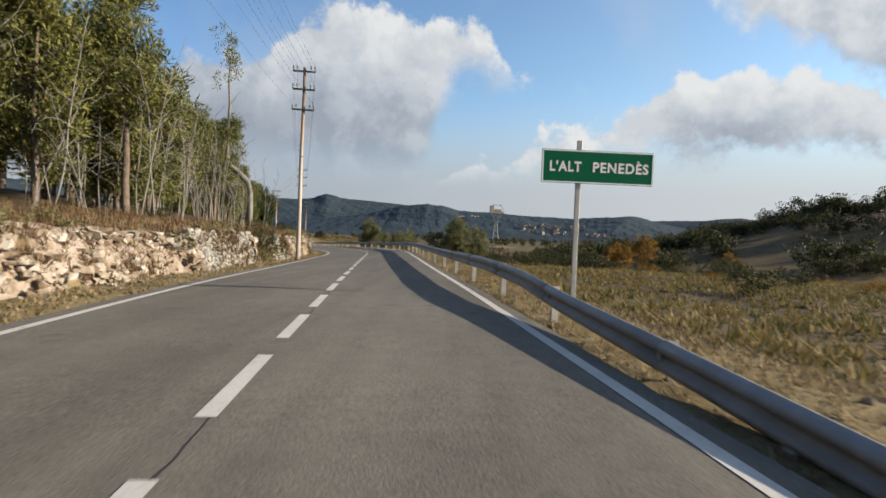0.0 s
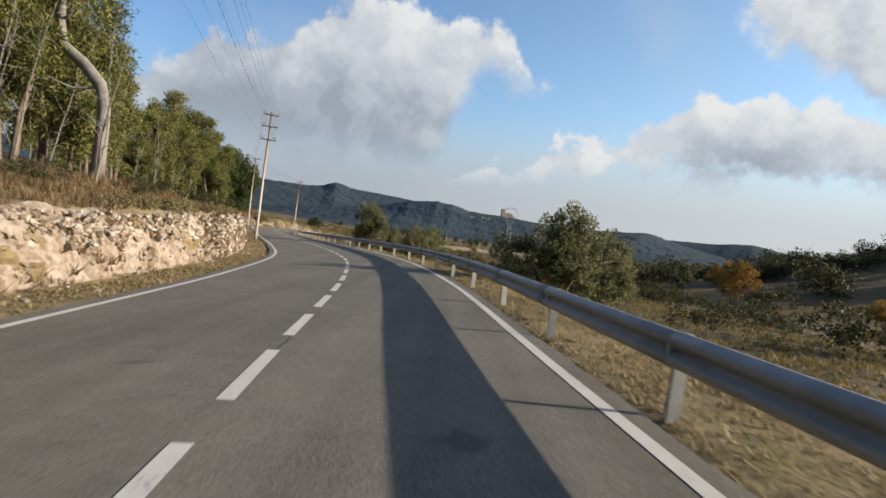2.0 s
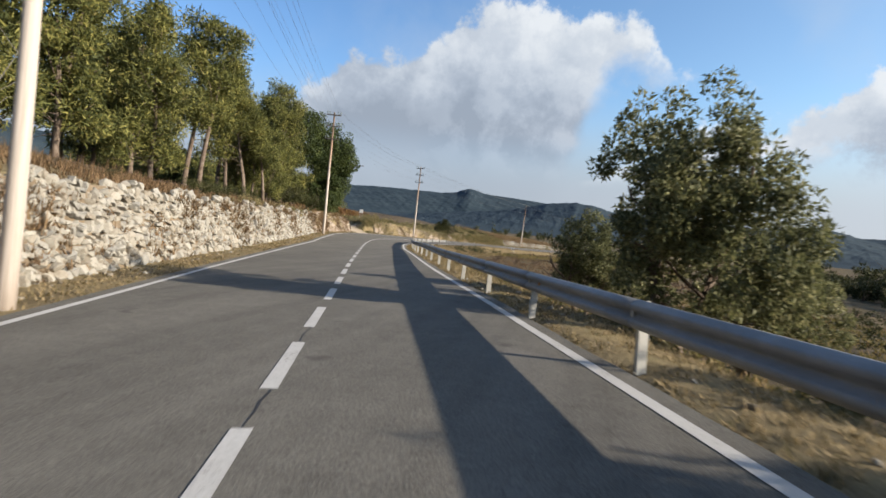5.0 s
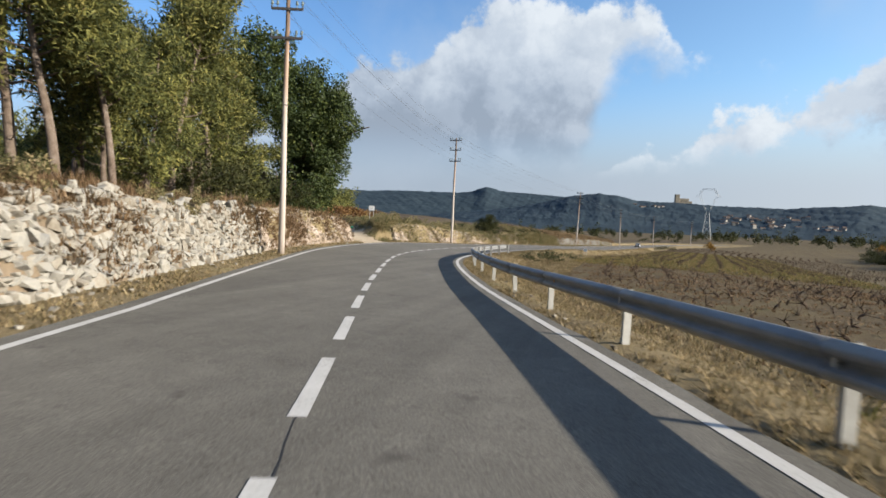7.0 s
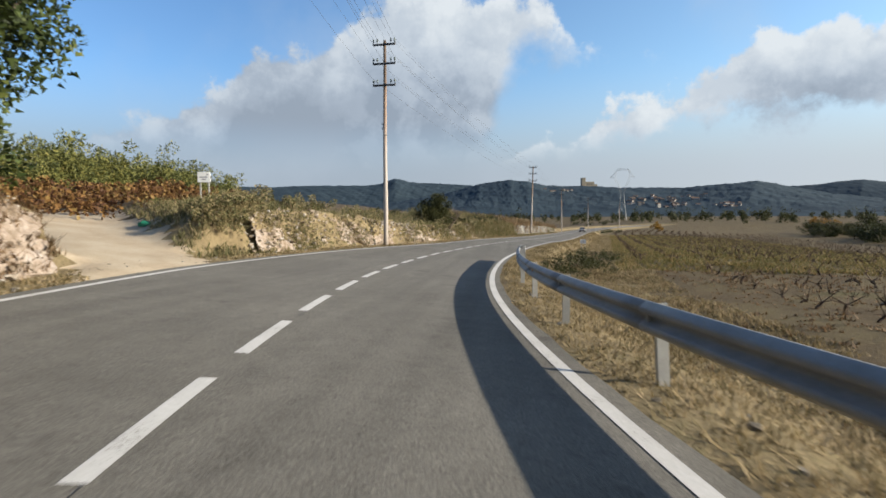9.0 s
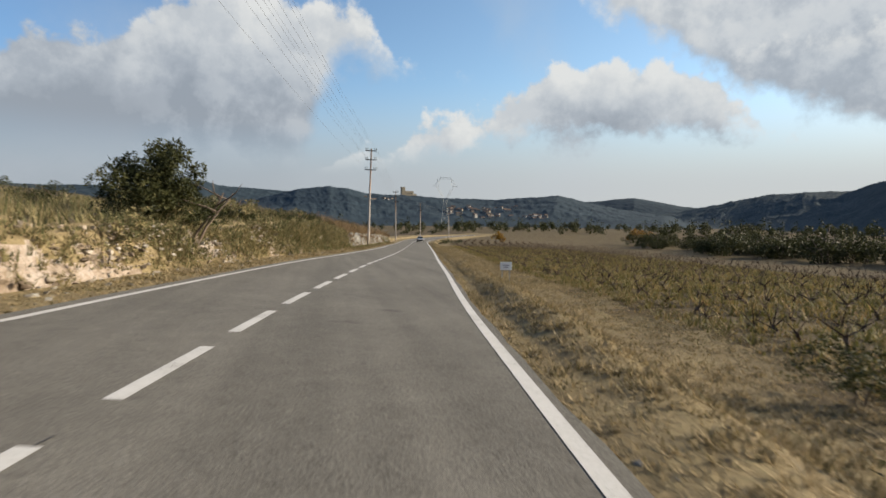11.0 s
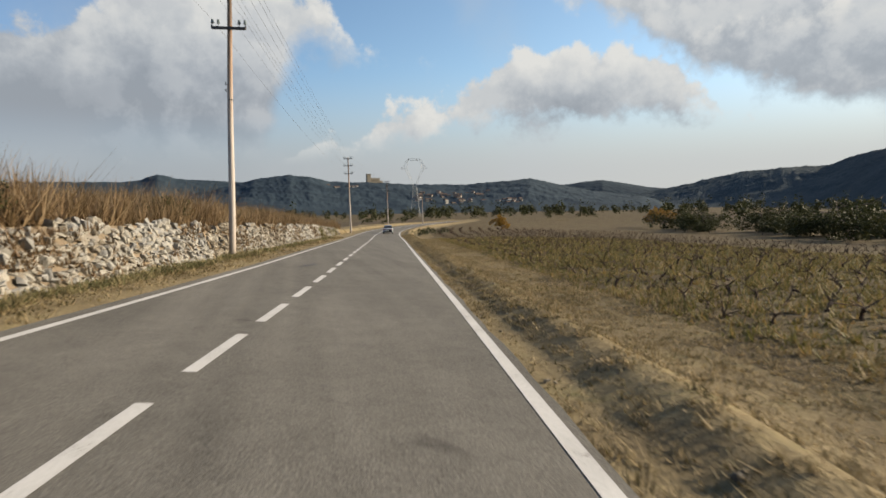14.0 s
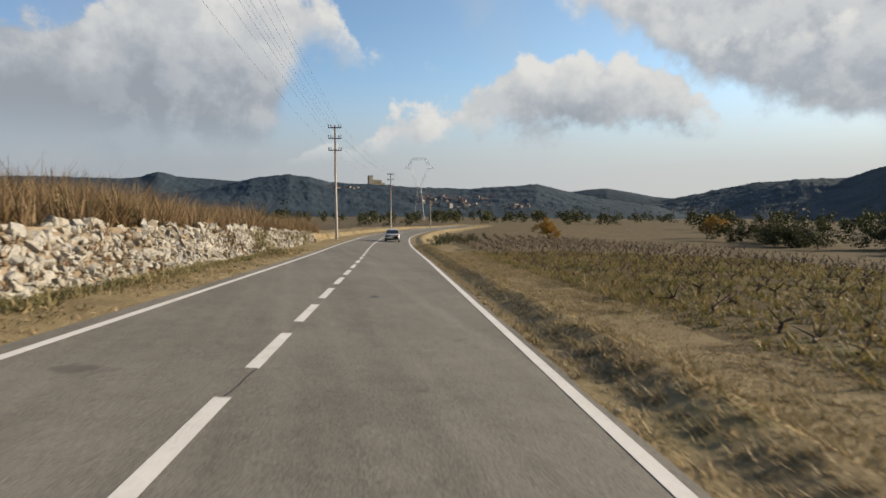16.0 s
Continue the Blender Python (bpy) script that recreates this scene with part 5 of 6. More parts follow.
    mesh_object("trunk", v, f, M["dead_wood"], tree, flat=False)
    for k, d, n in ((4, (-1, 0.2, 0.25), 2.6), (5, (-1, -0.3, 0.5), 3.0), (7, (-0.8, 0.3, 0.6), 1.6), (3, (-0.9, -0.2, -0.1), 2.2), (8, (0.9, 0.2, 0.5), 1.4), (6, (0.8, -0.3, 0.4), 1.2)):
        v, f = tube_arrays(wander(r2, pts[k], d, n, 6, 0.16), np.linspace(0.06, 0.012, 7), 5)
        mesh_object("branch", v, f, M["dead_wood"], tree, flat=False)
    v, f = leaves(r2, pts[-1] + r2.normal(scale=(0.55, 0.55, 0.9), size=(26, 3)), r2.uniform(0.3, 0.55, 26), 55, 0.24, 0.2, 0.8, 0.3)
    mesh_object("crown", v, f, M["pine"], tree)
    # tall bleached pine at the wood's edge, bare but for its head
    tall = thing("bleached_pine", (0, 0, 0), "tall pine with a bleached bare trunk and stubs", "tree")
    x, yy = spot(43.3, -18.2)
    tall.matrix_basis = pose(float(x), float(yy), float(ground_z(np.array([x]), np.array([yy]))[0]) - 0.1)
    stem = wander(r2, (0, 0, 0), (0.03, 0.02, 1), 19.0, 14, 0.03)
    v, f = tube_arrays(stem, np.linspace(0.34, 0.08, 15), 9)
    mesh_object("trunk", v, f, M["dead_wood"], tall, flat=False)
    for _ in range(22):
        k = r2.uniform(3, 13.5)
        c = np.array([np.interp(k, np.arange(15), stem[:, j]) for j in range(3)])
        ang = r2.uniform(0, 6.28)
        v, f = tube_arrays(wander(r2, c, (math.cos(ang), math.sin(ang), r2.uniform(-0.1, 0.5)), r2.uniform(0.6, 2.6), 5, 0.15), np.linspace(0.05, 0.01, 6), 4)
        mesh_object("branch", v, f, M["dead_wood"], tall, flat=False)
    v, f = leaves(r2, stem[-3] + r2.normal(scale=(1.3, 1.3, 1.8), size=(70, 3)), r2.uniform(0.35, 0.7, 70), 50, 0.3, 0.26, 0.8, 0.3, slim=True)
    mesh_object("crown", v, f, M["pine"], tall)
    # broad carob by the track
    carob = broad_tree(300, "carob_tree", 12.6, 3.9, "carob", 0.18, "broad dark green carob tree with glossy leaves", clumps=820, per=110, low=0.0, stems=4, aspect=0.7)
    x, yy = spot(166.9, -11.7)
    Stand([carob]).put(0, float(x), float(yy), 1.1, 20)
    # olive trees below the rail
    olives = Stand([broad_tree(310, "olive_tree", 7.4, 2.0, "olive", 0.14, "grey-green olive tree growing below the guard rail", group="olives below the rail", clumps=230, per=120, low=0.02, aspect=0.5),
                    broad_tree(311, "olive_tree", 5.6, 2.1, "olive", 0.14, "grey-green olive tree growing below the guard rail", group="olives below the rail", clumps=200, per=110, low=0.0, aspect=0.5)])
    for i, (y, u, s, k) in enumerate(((98.2, 7.4, 0.84, 0), (99.2, 10.0, 0.66, 0), (103.4, 7.5, 0.6, 1), (88.4, 9.2, 0.74, 1), (90.6, 11.4, 0.85, 1), (59.4, 9.2, 0.86, 1), (60.2, 11.9, 0.8, 1))):
        x, yy = spot(y, u)
        olives.put(k, float(x), float(yy), s, 47 * i)
    # round bush on the bank after the track
    bush = broad_tree(320, "round_bush", 4.0, 1.9, "bush", 0.14, "round dark olive bush on a short leaning trunk", clumps=140, per=110, low=0.12, stems=2, aspect=0.4)
    x, yy = spot(209.0, -6.1)
    Stand([bush]).put(0, float(x), float(yy), 1.0, 10)
    # autumn trees and dark trees across the valley
    autumn = Stand([broad_tree(330, "autumn_tree", 5.5, 2.6, "autumn", 0.2, "small tree with yellow-orange autumn leaves", group="autumn trees in the valley", clumps=80, per=110)])
    for x, y, s in ((49.0, 137.0, 1.5), (62.0, 118.0, 0.9), (20.0, 62.0, 0.6), (26.0, 70.0, 0.5), (90.0, 410.0, 1.2), (98.0, 416.0, 1.1), (106.0, 420.0, 1.0), (14.0, 352.0, 0.7)):
        autumn.put(0, x, y, s, x * 7)
    shrubs = Stand([broad_tree(340 + k, "shrub", h, r, m, 0.07 * h if h < 4 else 0.40, lab, "shrub", "shrubs in the valley", clumps=44 if h < 4 else 66, per=42 if h < 4 else 46, low=0.0, stems=2)
                    for k, (h, r, m, lab) in enumerate(((3.2, 2.4, "bush", "dense dark green shrub in dry scrub"), (2.2, 1.9, "bush", "low brownish shrub in the dry grass"), (6.5, 4.2, "bush", "big dark evergreen thicket of shrubs"), (1.5, 1.3, "autumn", "low rusty-leaved shrub in dry grass")))])
    for _ in range(110):                                           # thicket on the rise to the right
        y, u = rng.uniform(10, 270), rng.uniform(82, 185)
        x, yy = spot(y, u)
        shrubs.put(int(rng.choice([0, 2, 2])), float(x), float(yy), rng.uniform(0.7, 1.7), rng.uniform(0, 360))
    for x, y, s in ((116, 236, 2.3), (108, 231, 1.7), (124, 241, 1.9), (101, 226, 1.3), (131, 243, 1.6), (88, 205, 1.0), (82, 200, 0.8)):
        shrubs.put(2, x, y, s, x * 3)
    for _ in range(46):                                            # dark scrub beside the first stretch of rail
        y, u = rng.uniform(14, 135), 17 + 34 * rng.random() ** 1.4
        x, yy = spot(y, u)
        shrubs.put(int(rng.choice([0, 1, 1])), float(x), float(yy), rng.uniform(0.45, 0.9) * 1.1, rng.uniform(0, 360))
    for _ in range(52):                                            # scrub below the first stretch of rail
        y, u = rng.uniform(22, 112), rng.uniform(17, 58)
        x, yy = spot(y, u)
        shrubs.put(int(rng.choice([1, 1, 0, 3])), float(x), float(yy), rng.uniform(0.4, 0.85), rng.uniform(0, 360))
    for y, u, s in ((153.0, -10.4, 0.95), (149.0, -10.8, 0.8), (156.5, -11.2, 1.0), (160.5, -10.6, 0.8)):
        x, yy = spot(y, u)
        shrubs.put(0, float(x), float(yy), s, y * 31)
    for _ in range(60):                                            # hedge along the far edge of the vineyard
        y, u = rng.uniform(190, 420), rng.uniform(76, 92)
        x, yy = spot(y, u)
        shrubs.put(int(rng.choice([0, 2, 2])), float(x), float(yy), rng.uniform(0.8, 1.35), rng.uniform(0, 360))
    for _ in range(26):                                            # on the left bank
        y, u = rng.uniform(205, 300), -rng.uniform(7.5, 15)
        x, yy = spot(y, u)
        shrubs.put(int(rng.choice([1, 1, 1, 3])), float(x), float(yy), rng.uniform(0.35, 0.75), rng.uniform(0, 360))
    for _ in range(30):
        y, u = rng.uniform(-10, 155), -rng.uniform(7.2, 14)
        x, yy = spot(y, u)
        shrubs.put(int(rng.choice([1, 0, 1])), float(x), float(yy), rng.uniform(0.25, 0.6), rng.uniform(0, 360))
    for y, u, s in ((184, 6.8, 0.6), (188, 8.2, 0.7), (192, 8.0, 0.6), (196, 9.5, 0.5), (342, 7.5, 0.7), (348, 9.0, 0.8), (356, 9.0, 0.8), (352, 12, 0.8), (36.5, -6.1, 0.75), (35.4, -6.4, 0.7), (37.4, -6.6, 0.6), (21.5, -6.4, 0.5), (226, -6.8, 0.5), (233, -6.9, 0.55), (240, -7.0, 0.5), (219, -7.0, 0.45), (212, -6.8, 0.5), (333, -11, 1.0), (420, -14, 1.2), (430, -10, 1.0), (470, -12, 1.5)):
        x, yy = spot(y, u)
        shrubs.put(1, float(x), float(yy), s, y)
    brambles = Stand([broad_tree(360 + k, "bramble", h, r, "bank_weeds", 0.12, lab, "shrub", "brambles on the bank", clumps=32, per=40, low=0.0, stems=2, aspect=0.4)
                      for k, (h, r, lab) in enumerate(((1.3, 0.95, "brown-green bramble thicket on the bank"), (0.9, 0.8, "low dry brown bramble on the bank")))])
    for i in range(44):
        y = rng.uniform(204, 249)
        a = rng.uniform(0.75 if y < 222 else 0.1, 1.0)
        x, yy, z = face_point(np.array(y), a)
        brambles.put(i, float(x) - 0.1, float(yy), rng.uniform(0.6, 1.15), rng.uniform(0, 360), 0.3)
    for i in range(70):
        y, u = rng.uniform(179, 330), -rng.uniform(7.0, 12)
        x, yy = spot(y, u)
        brambles.put(i, float(x), float(yy), rng.uniform(0.6, 1.2), rng.uniform(0, 360), 0.1)
    for i in range(34):
        y = rng.uniform(-5, 163)
        x, yy, z = face_point(np.array(y), 1.0)
        brambles.put(i, float(x) - rng.uniform(0.1, 0.9), float(yy), rng.uniform(0.4, 0.8), rng.uniform(0, 360), 0.1)
    for y, u, s in ((174.2, -6.6, 0.6), (174.6, -7.3, 1.0), (175.4, -7.5, 1.0), (176.4, -7.3, 1.0), (176.9, -7.1, 0.9), (176.2, -9.0, 0.8), (177.6, -10.0, 0.8), (174.6, -7.0, 0.7), (179.0, -9.7, 1.0), (175.4, -6.9, 0.8), (180.0, -9.9, 1.1), (97.0, 7.0, 1.0), (99.5, 7.2, 1.1), (101.5, 8.2, 1.1), (94.0, 7.6, 1.0), (90.5, 7.5, 1.2), (88.6, 8.0, 1.0), (58.6, 8.6, 1.0), (57.4, 10.0, 1.1), (175.6, -7.2, 0.95), (176.2, -7.4, 0.9), (176.0, -7.9, 1.0), (176.4, -7.6, 1.0), (178.5, -7.4, 1.0), (181.5, -7.2, 0.9), (177.2, -8.6, 0.8)):
        x, yy = spot(y, u)
        brambles.put(1, float(x), float(yy), s, y * 9, 0.1)
    for y, a, s in ((35.0, 0.5, 0.8), (35.6, 0.9, 0.9), (36.4, 0.4, 0.9), (36.9, 0.8, 1.0), (37.6, 0.5, 0.8), (28.5, 0.6, 0.4), (26.2, 0.8, 0.4)):
        x, yy, z = face_point(np.array(y), a)
        brambles.put(0, float(x) + 0.1, float(yy), s, y * 70, 0.1)
    # dark crooked stump beside a pole
    x, yy = spot(189.6, -5.75)
    stump = thing("dead_stump", (float(x), float(yy), float(ground_z(np.array([x]), np.array([yy]))[0]) - 0.1), "dark leaning dead trunk beside the pole", "tree stump")
    pts = np.array([(0, 0, 0), (0.02, 0, 0.5), (-0.06, 0, 1.0), (-0.25, -0.1, 1.45), (-0.5, -0.3, 1.9), (-0.6, -0.4, 2.15)])
    v, f = tube_arrays(pts, (0.085, 0.07, 0.06, 0.065, 0.05, 0.03), 8)
    mesh_object("trunk", v, f, M["vine_wood"], stump, flat=False)
    for k, d, length in ((3, (0.6, 0.2, 0.6), 0.6), (4, (-0.8, 0.1, 0.3), 0.7), (5, (0.5, 0.0, 0.7), 0.5)):
        v, f = tube_arrays(wander(r2, pts[k], d, length, 4, 0.2), np.linspace(0.022, 0.008, 5), 5)
        mesh_object("branch", v, f, M["vine_wood"], stump, flat=False)
    # far wood on the left, and tree lines across the plain
    v_all, f_all, n = [], [], 0
    proto = [leaves(rng, rng.normal(scale=(1.3, 1.3, 1.9), size=(24, 3)) + np.array([0, 0, 5.0]), rng.uniform(0.7, 1.2, 24), 76, 0.42, 0.4, slim=True) for _ in range(4)]
    for i in range(125):                                           # pine wood on the rise beyond the track
        a, back = rng.uniform(-0.5, 1.0), rng.uniform(0, 1) ** 1.6 * 30
        x, y = -82 - 24 * a - back, 197 + 93 * a + back * 0.3
        z = float(ground_z(np.array([x]), np.array([y]))[0])
        s = (7.6 + rng.uniform(-1.6, 0.5) - z) / 9.6
        v, f = proto[i % 4]
        w = rng.uniform(0, 6.28)
        c, sn = math.cos(w), math.sin(w)
        v_all.append(v @ np.array([[c, -sn, 0], [sn, c, 0], [0, 0, 1]]).T * s + np.array([x, y, z - 0.5]))
        f_all.append(f + n)
        n += len(v)
    tagged(mesh_object("woodland", np.concatenate(v_all), np.concatenate(f_all), M["pine"]), "pine wood on the rise beyond the track", "woodland", kind="stuff")
    v_all, f_all, n = [], [], 0
    proto = [leaves(rng, rng.normal(scale=(1.5, 1.5, 2.0), size=(22, 3)) + np.array([0, 0, 5.0]), rng.uniform(0.9, 1.5, 22), 10, 1.25, 0.6) for _ in range(3)]
    places = [(rng.uniform(-180, 330), rng.uniform(560, 800), rng.uniform(0.6, 1.1)) for _ in range(110)]
    places += [(rng.uniform(150, 420), rng.uniform(250, 620), rng.uniform(0.7, 1.2)) for _ in range(90)]
    for i, (x, y, s) in enumerate(places):
        v, f = proto[i % 3]
        w = rng.uniform(0, 6.28)
        c, sn = math.cos(w), math.sin(w)
        rot = np.array([[c, -sn, 0], [sn, c, 0], [0, 0, 1]])
        v_all.append(v @ rot.T * s + np.array([x, y, float(ground_z(np.array([x]), np.array([y]))[0]) - 1.0]))
        f_all.append(f + n)
        n += len(v)
    tagged(mesh_object("woodland", np.concatenate(v_all), np.concatenate(f_all), M["bush"]), "distant pines and tree lines across the valley", "woodland", kind="stuff")


build_woods()


# ---- grass, vines ----
def build_grass():
    rng = np.random.default_rng(41)

    def sow(name, n, y_range, u_range, h_range, label, mat, blades=7, width=0.012, keep=None, spread=0.55, on_foot=False, gaps=0.6, free=False):
        y = rng.uniform(*y_range, n)
        if on_foot:
            u = cut_foot(y) + 0.1 + rng.beta(1.4, 2.6, n) * u_range
        else:
            u = u_range[0] + (u_range[1] - u_range[0]) * rng.random(n)
        x, yy = spot(y, u)
        ok = np.ones(n, bool)
        clump = bumps(x, yy, 0.9) + 0.6 * bumps(x, yy, 2.7)
        ok &= clump > rng.uniform(-1.3, gaps, n)
        lane = np.abs(y - track_mid(u)) < 2.7
        ok &= ~(lane & (u < -3.5)) if not free else (y > track_mid(u) + 2.6)
        if keep is not None:
            ok &= keep(y, u)
        x, yy, y, u = x[ok], yy[ok], y[ok], u[ok]
        z = ground_z(x, yy)
        p = np.stack([x, yy, z - 0.02], 1)
        v, f = tufts(rng, p, rng.uniform(*h_range, len(p)) * (1 + 0.4 * bumps(x, yy, 0.5)), blades, width, spread)
        tagged(mesh_object(name, v, f, M[mat]), label, "grass", kind="stuff")

    sow("verge_grass", 22000, (-12, 312), 2.0, (0.03, 0.13), "low dry grass along the road's verge", "straw", 5, 0.017, on_foot=True, spread=1.9, gaps=0.0)
    sow("verge_grass", 25000, (-8, 190), (4.08, 8.4), (0.04, 0.15), "dry grass and weeds under the guard rail", "straw", 9, 0.011, spread=2.2, gaps=-0.6)
    sow("verge_grass", 38000, (180, 332), (3.98, 11.6), (0.04, 0.14), "dry straw grass on the verge", "straw", 10, 0.010, spread=2.2, gaps=-1.0)
    sow("verge_grass", 9000, (118, 192), (7.0, 12.0), (0.06, 0.24), "dry grass below the guard rail", "straw", 7, 0.016, spread=1.7, gaps=-0.2)
    sow("field_grass", 22000, (-5, 128), (6.8, 38.0), (0.08, 0.36), "dry grass below the road", "weeds", 7, 0.03, spread=1.7, gaps=-0.3)
    sow("tall_grass", 7000, (172, 250), (-17, -5.2), (0.2, 0.6), "tall brown dry grass on the bank", "bank_weeds", 8, 0.015, keep=lambda y, u: u < cut_foot(y) - np.where(y < 206, 1.1, 0.7), spread=1.2)
    sow("tall_grass", 17000, (238, 335), (-17, -5.8), (0.7, 1.6), "tall brown reeds behind the stone wall", "reed", 8, 0.017, keep=lambda y, u: u < cut_foot(y) - 1.0, spread=1.1, gaps=-0.3)
    sow("tall_grass", 9300, (-15, 169), (-13, -5.2), (0.2, 0.6), "dry grass on top of the bank", "tall_grass", 8, 0.015, keep=lambda y, u: u < cut_foot(y) - 0.7, spread=0.9)
    sow("vineyard_weeds", 11000, (122, 192), (7.5, 42), (0.05, 0.18), "weeds between the vines", "tall_grass", 6, 0.028, spread=1.7)
    sow("tall_grass", 2600, (246, 306), 0.8, (0.08, 0.3), "dry weeds at the foot of the wall", "bank_weeds", 9, 0.015, on_foot=True, spread=2.0, gaps=0.4)
    sow("tall_grass", 1500, (171.0, 183), (-13.0, -5.9), (0.15, 0.45), "dry weeds beside the track", "bank_weeds", 8, 0.016, spread=1.2, gaps=0.0, free=True)
    sow("vineyard_weeds", 40000, (190, 330), (10.0, 42), (0.12, 0.40), "weeds between the vines", "weeds", 6, 0.022, spread=1.6, gaps=-0.2)


build_grass()


def build_face_grass():
    rng = np.random.default_rng(44)

    def cling(n, y0, y1, lo, hi, height, mat, width=0.014, blades=8):
        y = rng.uniform(y0, y1, n)
        h = rng.beta(1.6, 1.1, n)
        x, yy, z = face_point(y, h)
        keep = bumps(y, h * 3, 0.7) + 0.5 * bumps(y, h * 3, 2.2) > rng.uniform(lo, hi, n)
        p = np.stack([x + 0.18, yy, z - 0.05], 1)[keep]
        v, f = tufts(rng, p, rng.uniform(*height, len(p)) * (1 + 0.5 * bumps(p[:, 1], p[:, 2], 1.6)), blades, width, 1.7)
        tagged(mesh_object("bank_grass", v, f, M[mat]), "dry tufts of grass on the cut", "grass", kind="stuff")

    cling(7500, -20, 162, -0.3, 0.8, (0.12, 0.42), "tall_grass")
    cling(1600, 146, 166.3, -0.8, 0.5, (0.1, 0.3), "tall_grass")
    cling(1700, 174, 206, -0.5, 0.7, (0.08, 0.3), "bank_weeds")
    cling(1900, 205, 222, -0.8, 0.6, (0.1, 0.35), "bank_weeds", 0.014, 9)
    cling(4300, 221, 248.5, -1.6, 0.2, (0.12, 0.45), "bank_weeds", 0.014, 9)
    cling(700, 302, 330, -0.2, 0.9, (0.12, 0.4), "bank_weeds")
    cling(1500, 247, 303, -0.1, 0.9, (0.12, 0.35), "tall_grass")


build_face_grass()


def build_vines():
    rng = np.random.default_rng(51)
    protos = []
    for _ in range(5):
        b = Bundle()
        st = wander(rng, (0, 0, -0.05), (rng.normal(scale=0.25), rng.normal(scale=0.25), 1), 0.42, 3, 0.3)
        b.add(*tube_arrays(st, (0.075, 0.06, 0.06, 0.075), 4))
        for _ in range(4):
            ang = rng.uniform(0, 6.28)
            b.add(*tube_arrays(wander(rng, st[-1], (math.cos(ang), math.sin(ang), rng.uniform(0.4, 1.6)), rng.uniform(0.35, 0.8), 1, 0.3), (0.03, 0.010), 3))
        protos.append((np.array(b.v), b.f))

    def plant(name, y_range, u_range, row, gap, label):
        v_all, f_all, n = [], [], 0
        us = np.arange(u_range[0], u_range[1], row)
        for u0 in us:
            ys = np.arange(y_range[0], y_range[1], gap * (1 if u0 < 40 else 1.6))
            ys = ys + rng.normal(scale=0.12, size=len(ys))
            x, y = spot(ys, u0 + rng.normal(scale=0.08, size=len(ys)))
            z = ground_z(x, y)
            for px, py, pz in zip(x, y, z):
                if rng.random() < 0.08:
                    continue
                v, f = protos[int(rng.integers(5))]
                w, s = rng.uniform(0, 6.28), rng.uniform(0.65, 1.05)
                c, sn = math.cos(w) * s, math.sin(w) * s
                v_all.append(np.stack([v[:, 0] * c - v[:, 1] * sn + px, v[:, 0] * sn + v[:, 1] * c + py, v[:, 2] * s + pz], 1))
                f_all.extend([tuple(j + n for j in q) for q in f])
                n += len(v)
        tagged(mesh_object(name, np.concatenate(v_all), f_all, M["vine_wood"]), label, "vineyard", kind="stuff")

    plant("vineyard", (198, 400), (11.8, 64), 2.5, 1.35, "rows of bare gnarled winter vines")
    plant("vineyard", (132, 192), (15.0, 62), 2.8, 1.7, "rows of bare vines in a brown field")
    # low rows with red leaves beyond the track
    y = rng.uniform(173, 192, 420)
    u = -15.0 - np.round(rng.uniform(0, 14, 420) / 2.4) * 2.4 + rng.normal(scale=0.15, size=420)
    x, yy = spot(y, u)
    c = np.stack([x, yy, ground_z(x, yy) + rng.uniform(0.3, 1.1, 420)], 1)
    v, f = leaves(rng, c, rng.uniform(0.2, 0.4, 420), 26, 0.2, 0.8)
    tagged(mesh_object("red_vineyard", v, f, M["vine_leaf"]), "low vine rows with red autumn leaves", "vineyard", kind="stuff")


build_vines()


# ---- small signs, the car ahead, loose things ----
def build_white_sign(y, u, w, h, low, label, bars, turn=0.0):
    x, yy = spot(y, u)
    z = float(ground_z(np.array([x]), np.array([yy]))[0])
    sign = thing("notice_board", (float(x), float(yy), z), label, "sign", turn=turn)
    for px in (-w * 0.32, w * 0.32):
        bm = bmesh.new()
        box(bm, (0.06, 0.06, low + h + 0.1), (px, 0.05, (low + h) / 2 - 0.1))
        part("post", bm, M["post_zinc"], sign)
    bm = bmesh.new()
    box(bm, (w, 0.03, h), (0, 0, low + h / 2), bevel=0.006)
    board = part("board", bm, M["white_sign"], sign, "plain white board")
    for bx, bz, bw in bars:
        bm = bmesh.new()
        box(bm, (bw, 0.006, 0.05), (bx, -0.0185, low + h * bz))
        part("writing", bm, M["grey_writing"], board)


build_white_sign(179.5, -10.55, 0.62, 0.5, 1.25, "white notice board on two posts on the bank", ((0.17, 0.75, 0.1), (-0.02, 0.5, 0.38), (0, 0.28, 0.22)), 8)
build_white_sign(216.8, 7.0, 0.6, 0.42, 0.75, "small white notice board beside the field", ((0, 0.6, 0.35), (0, 0.35, 0.25)), -14)


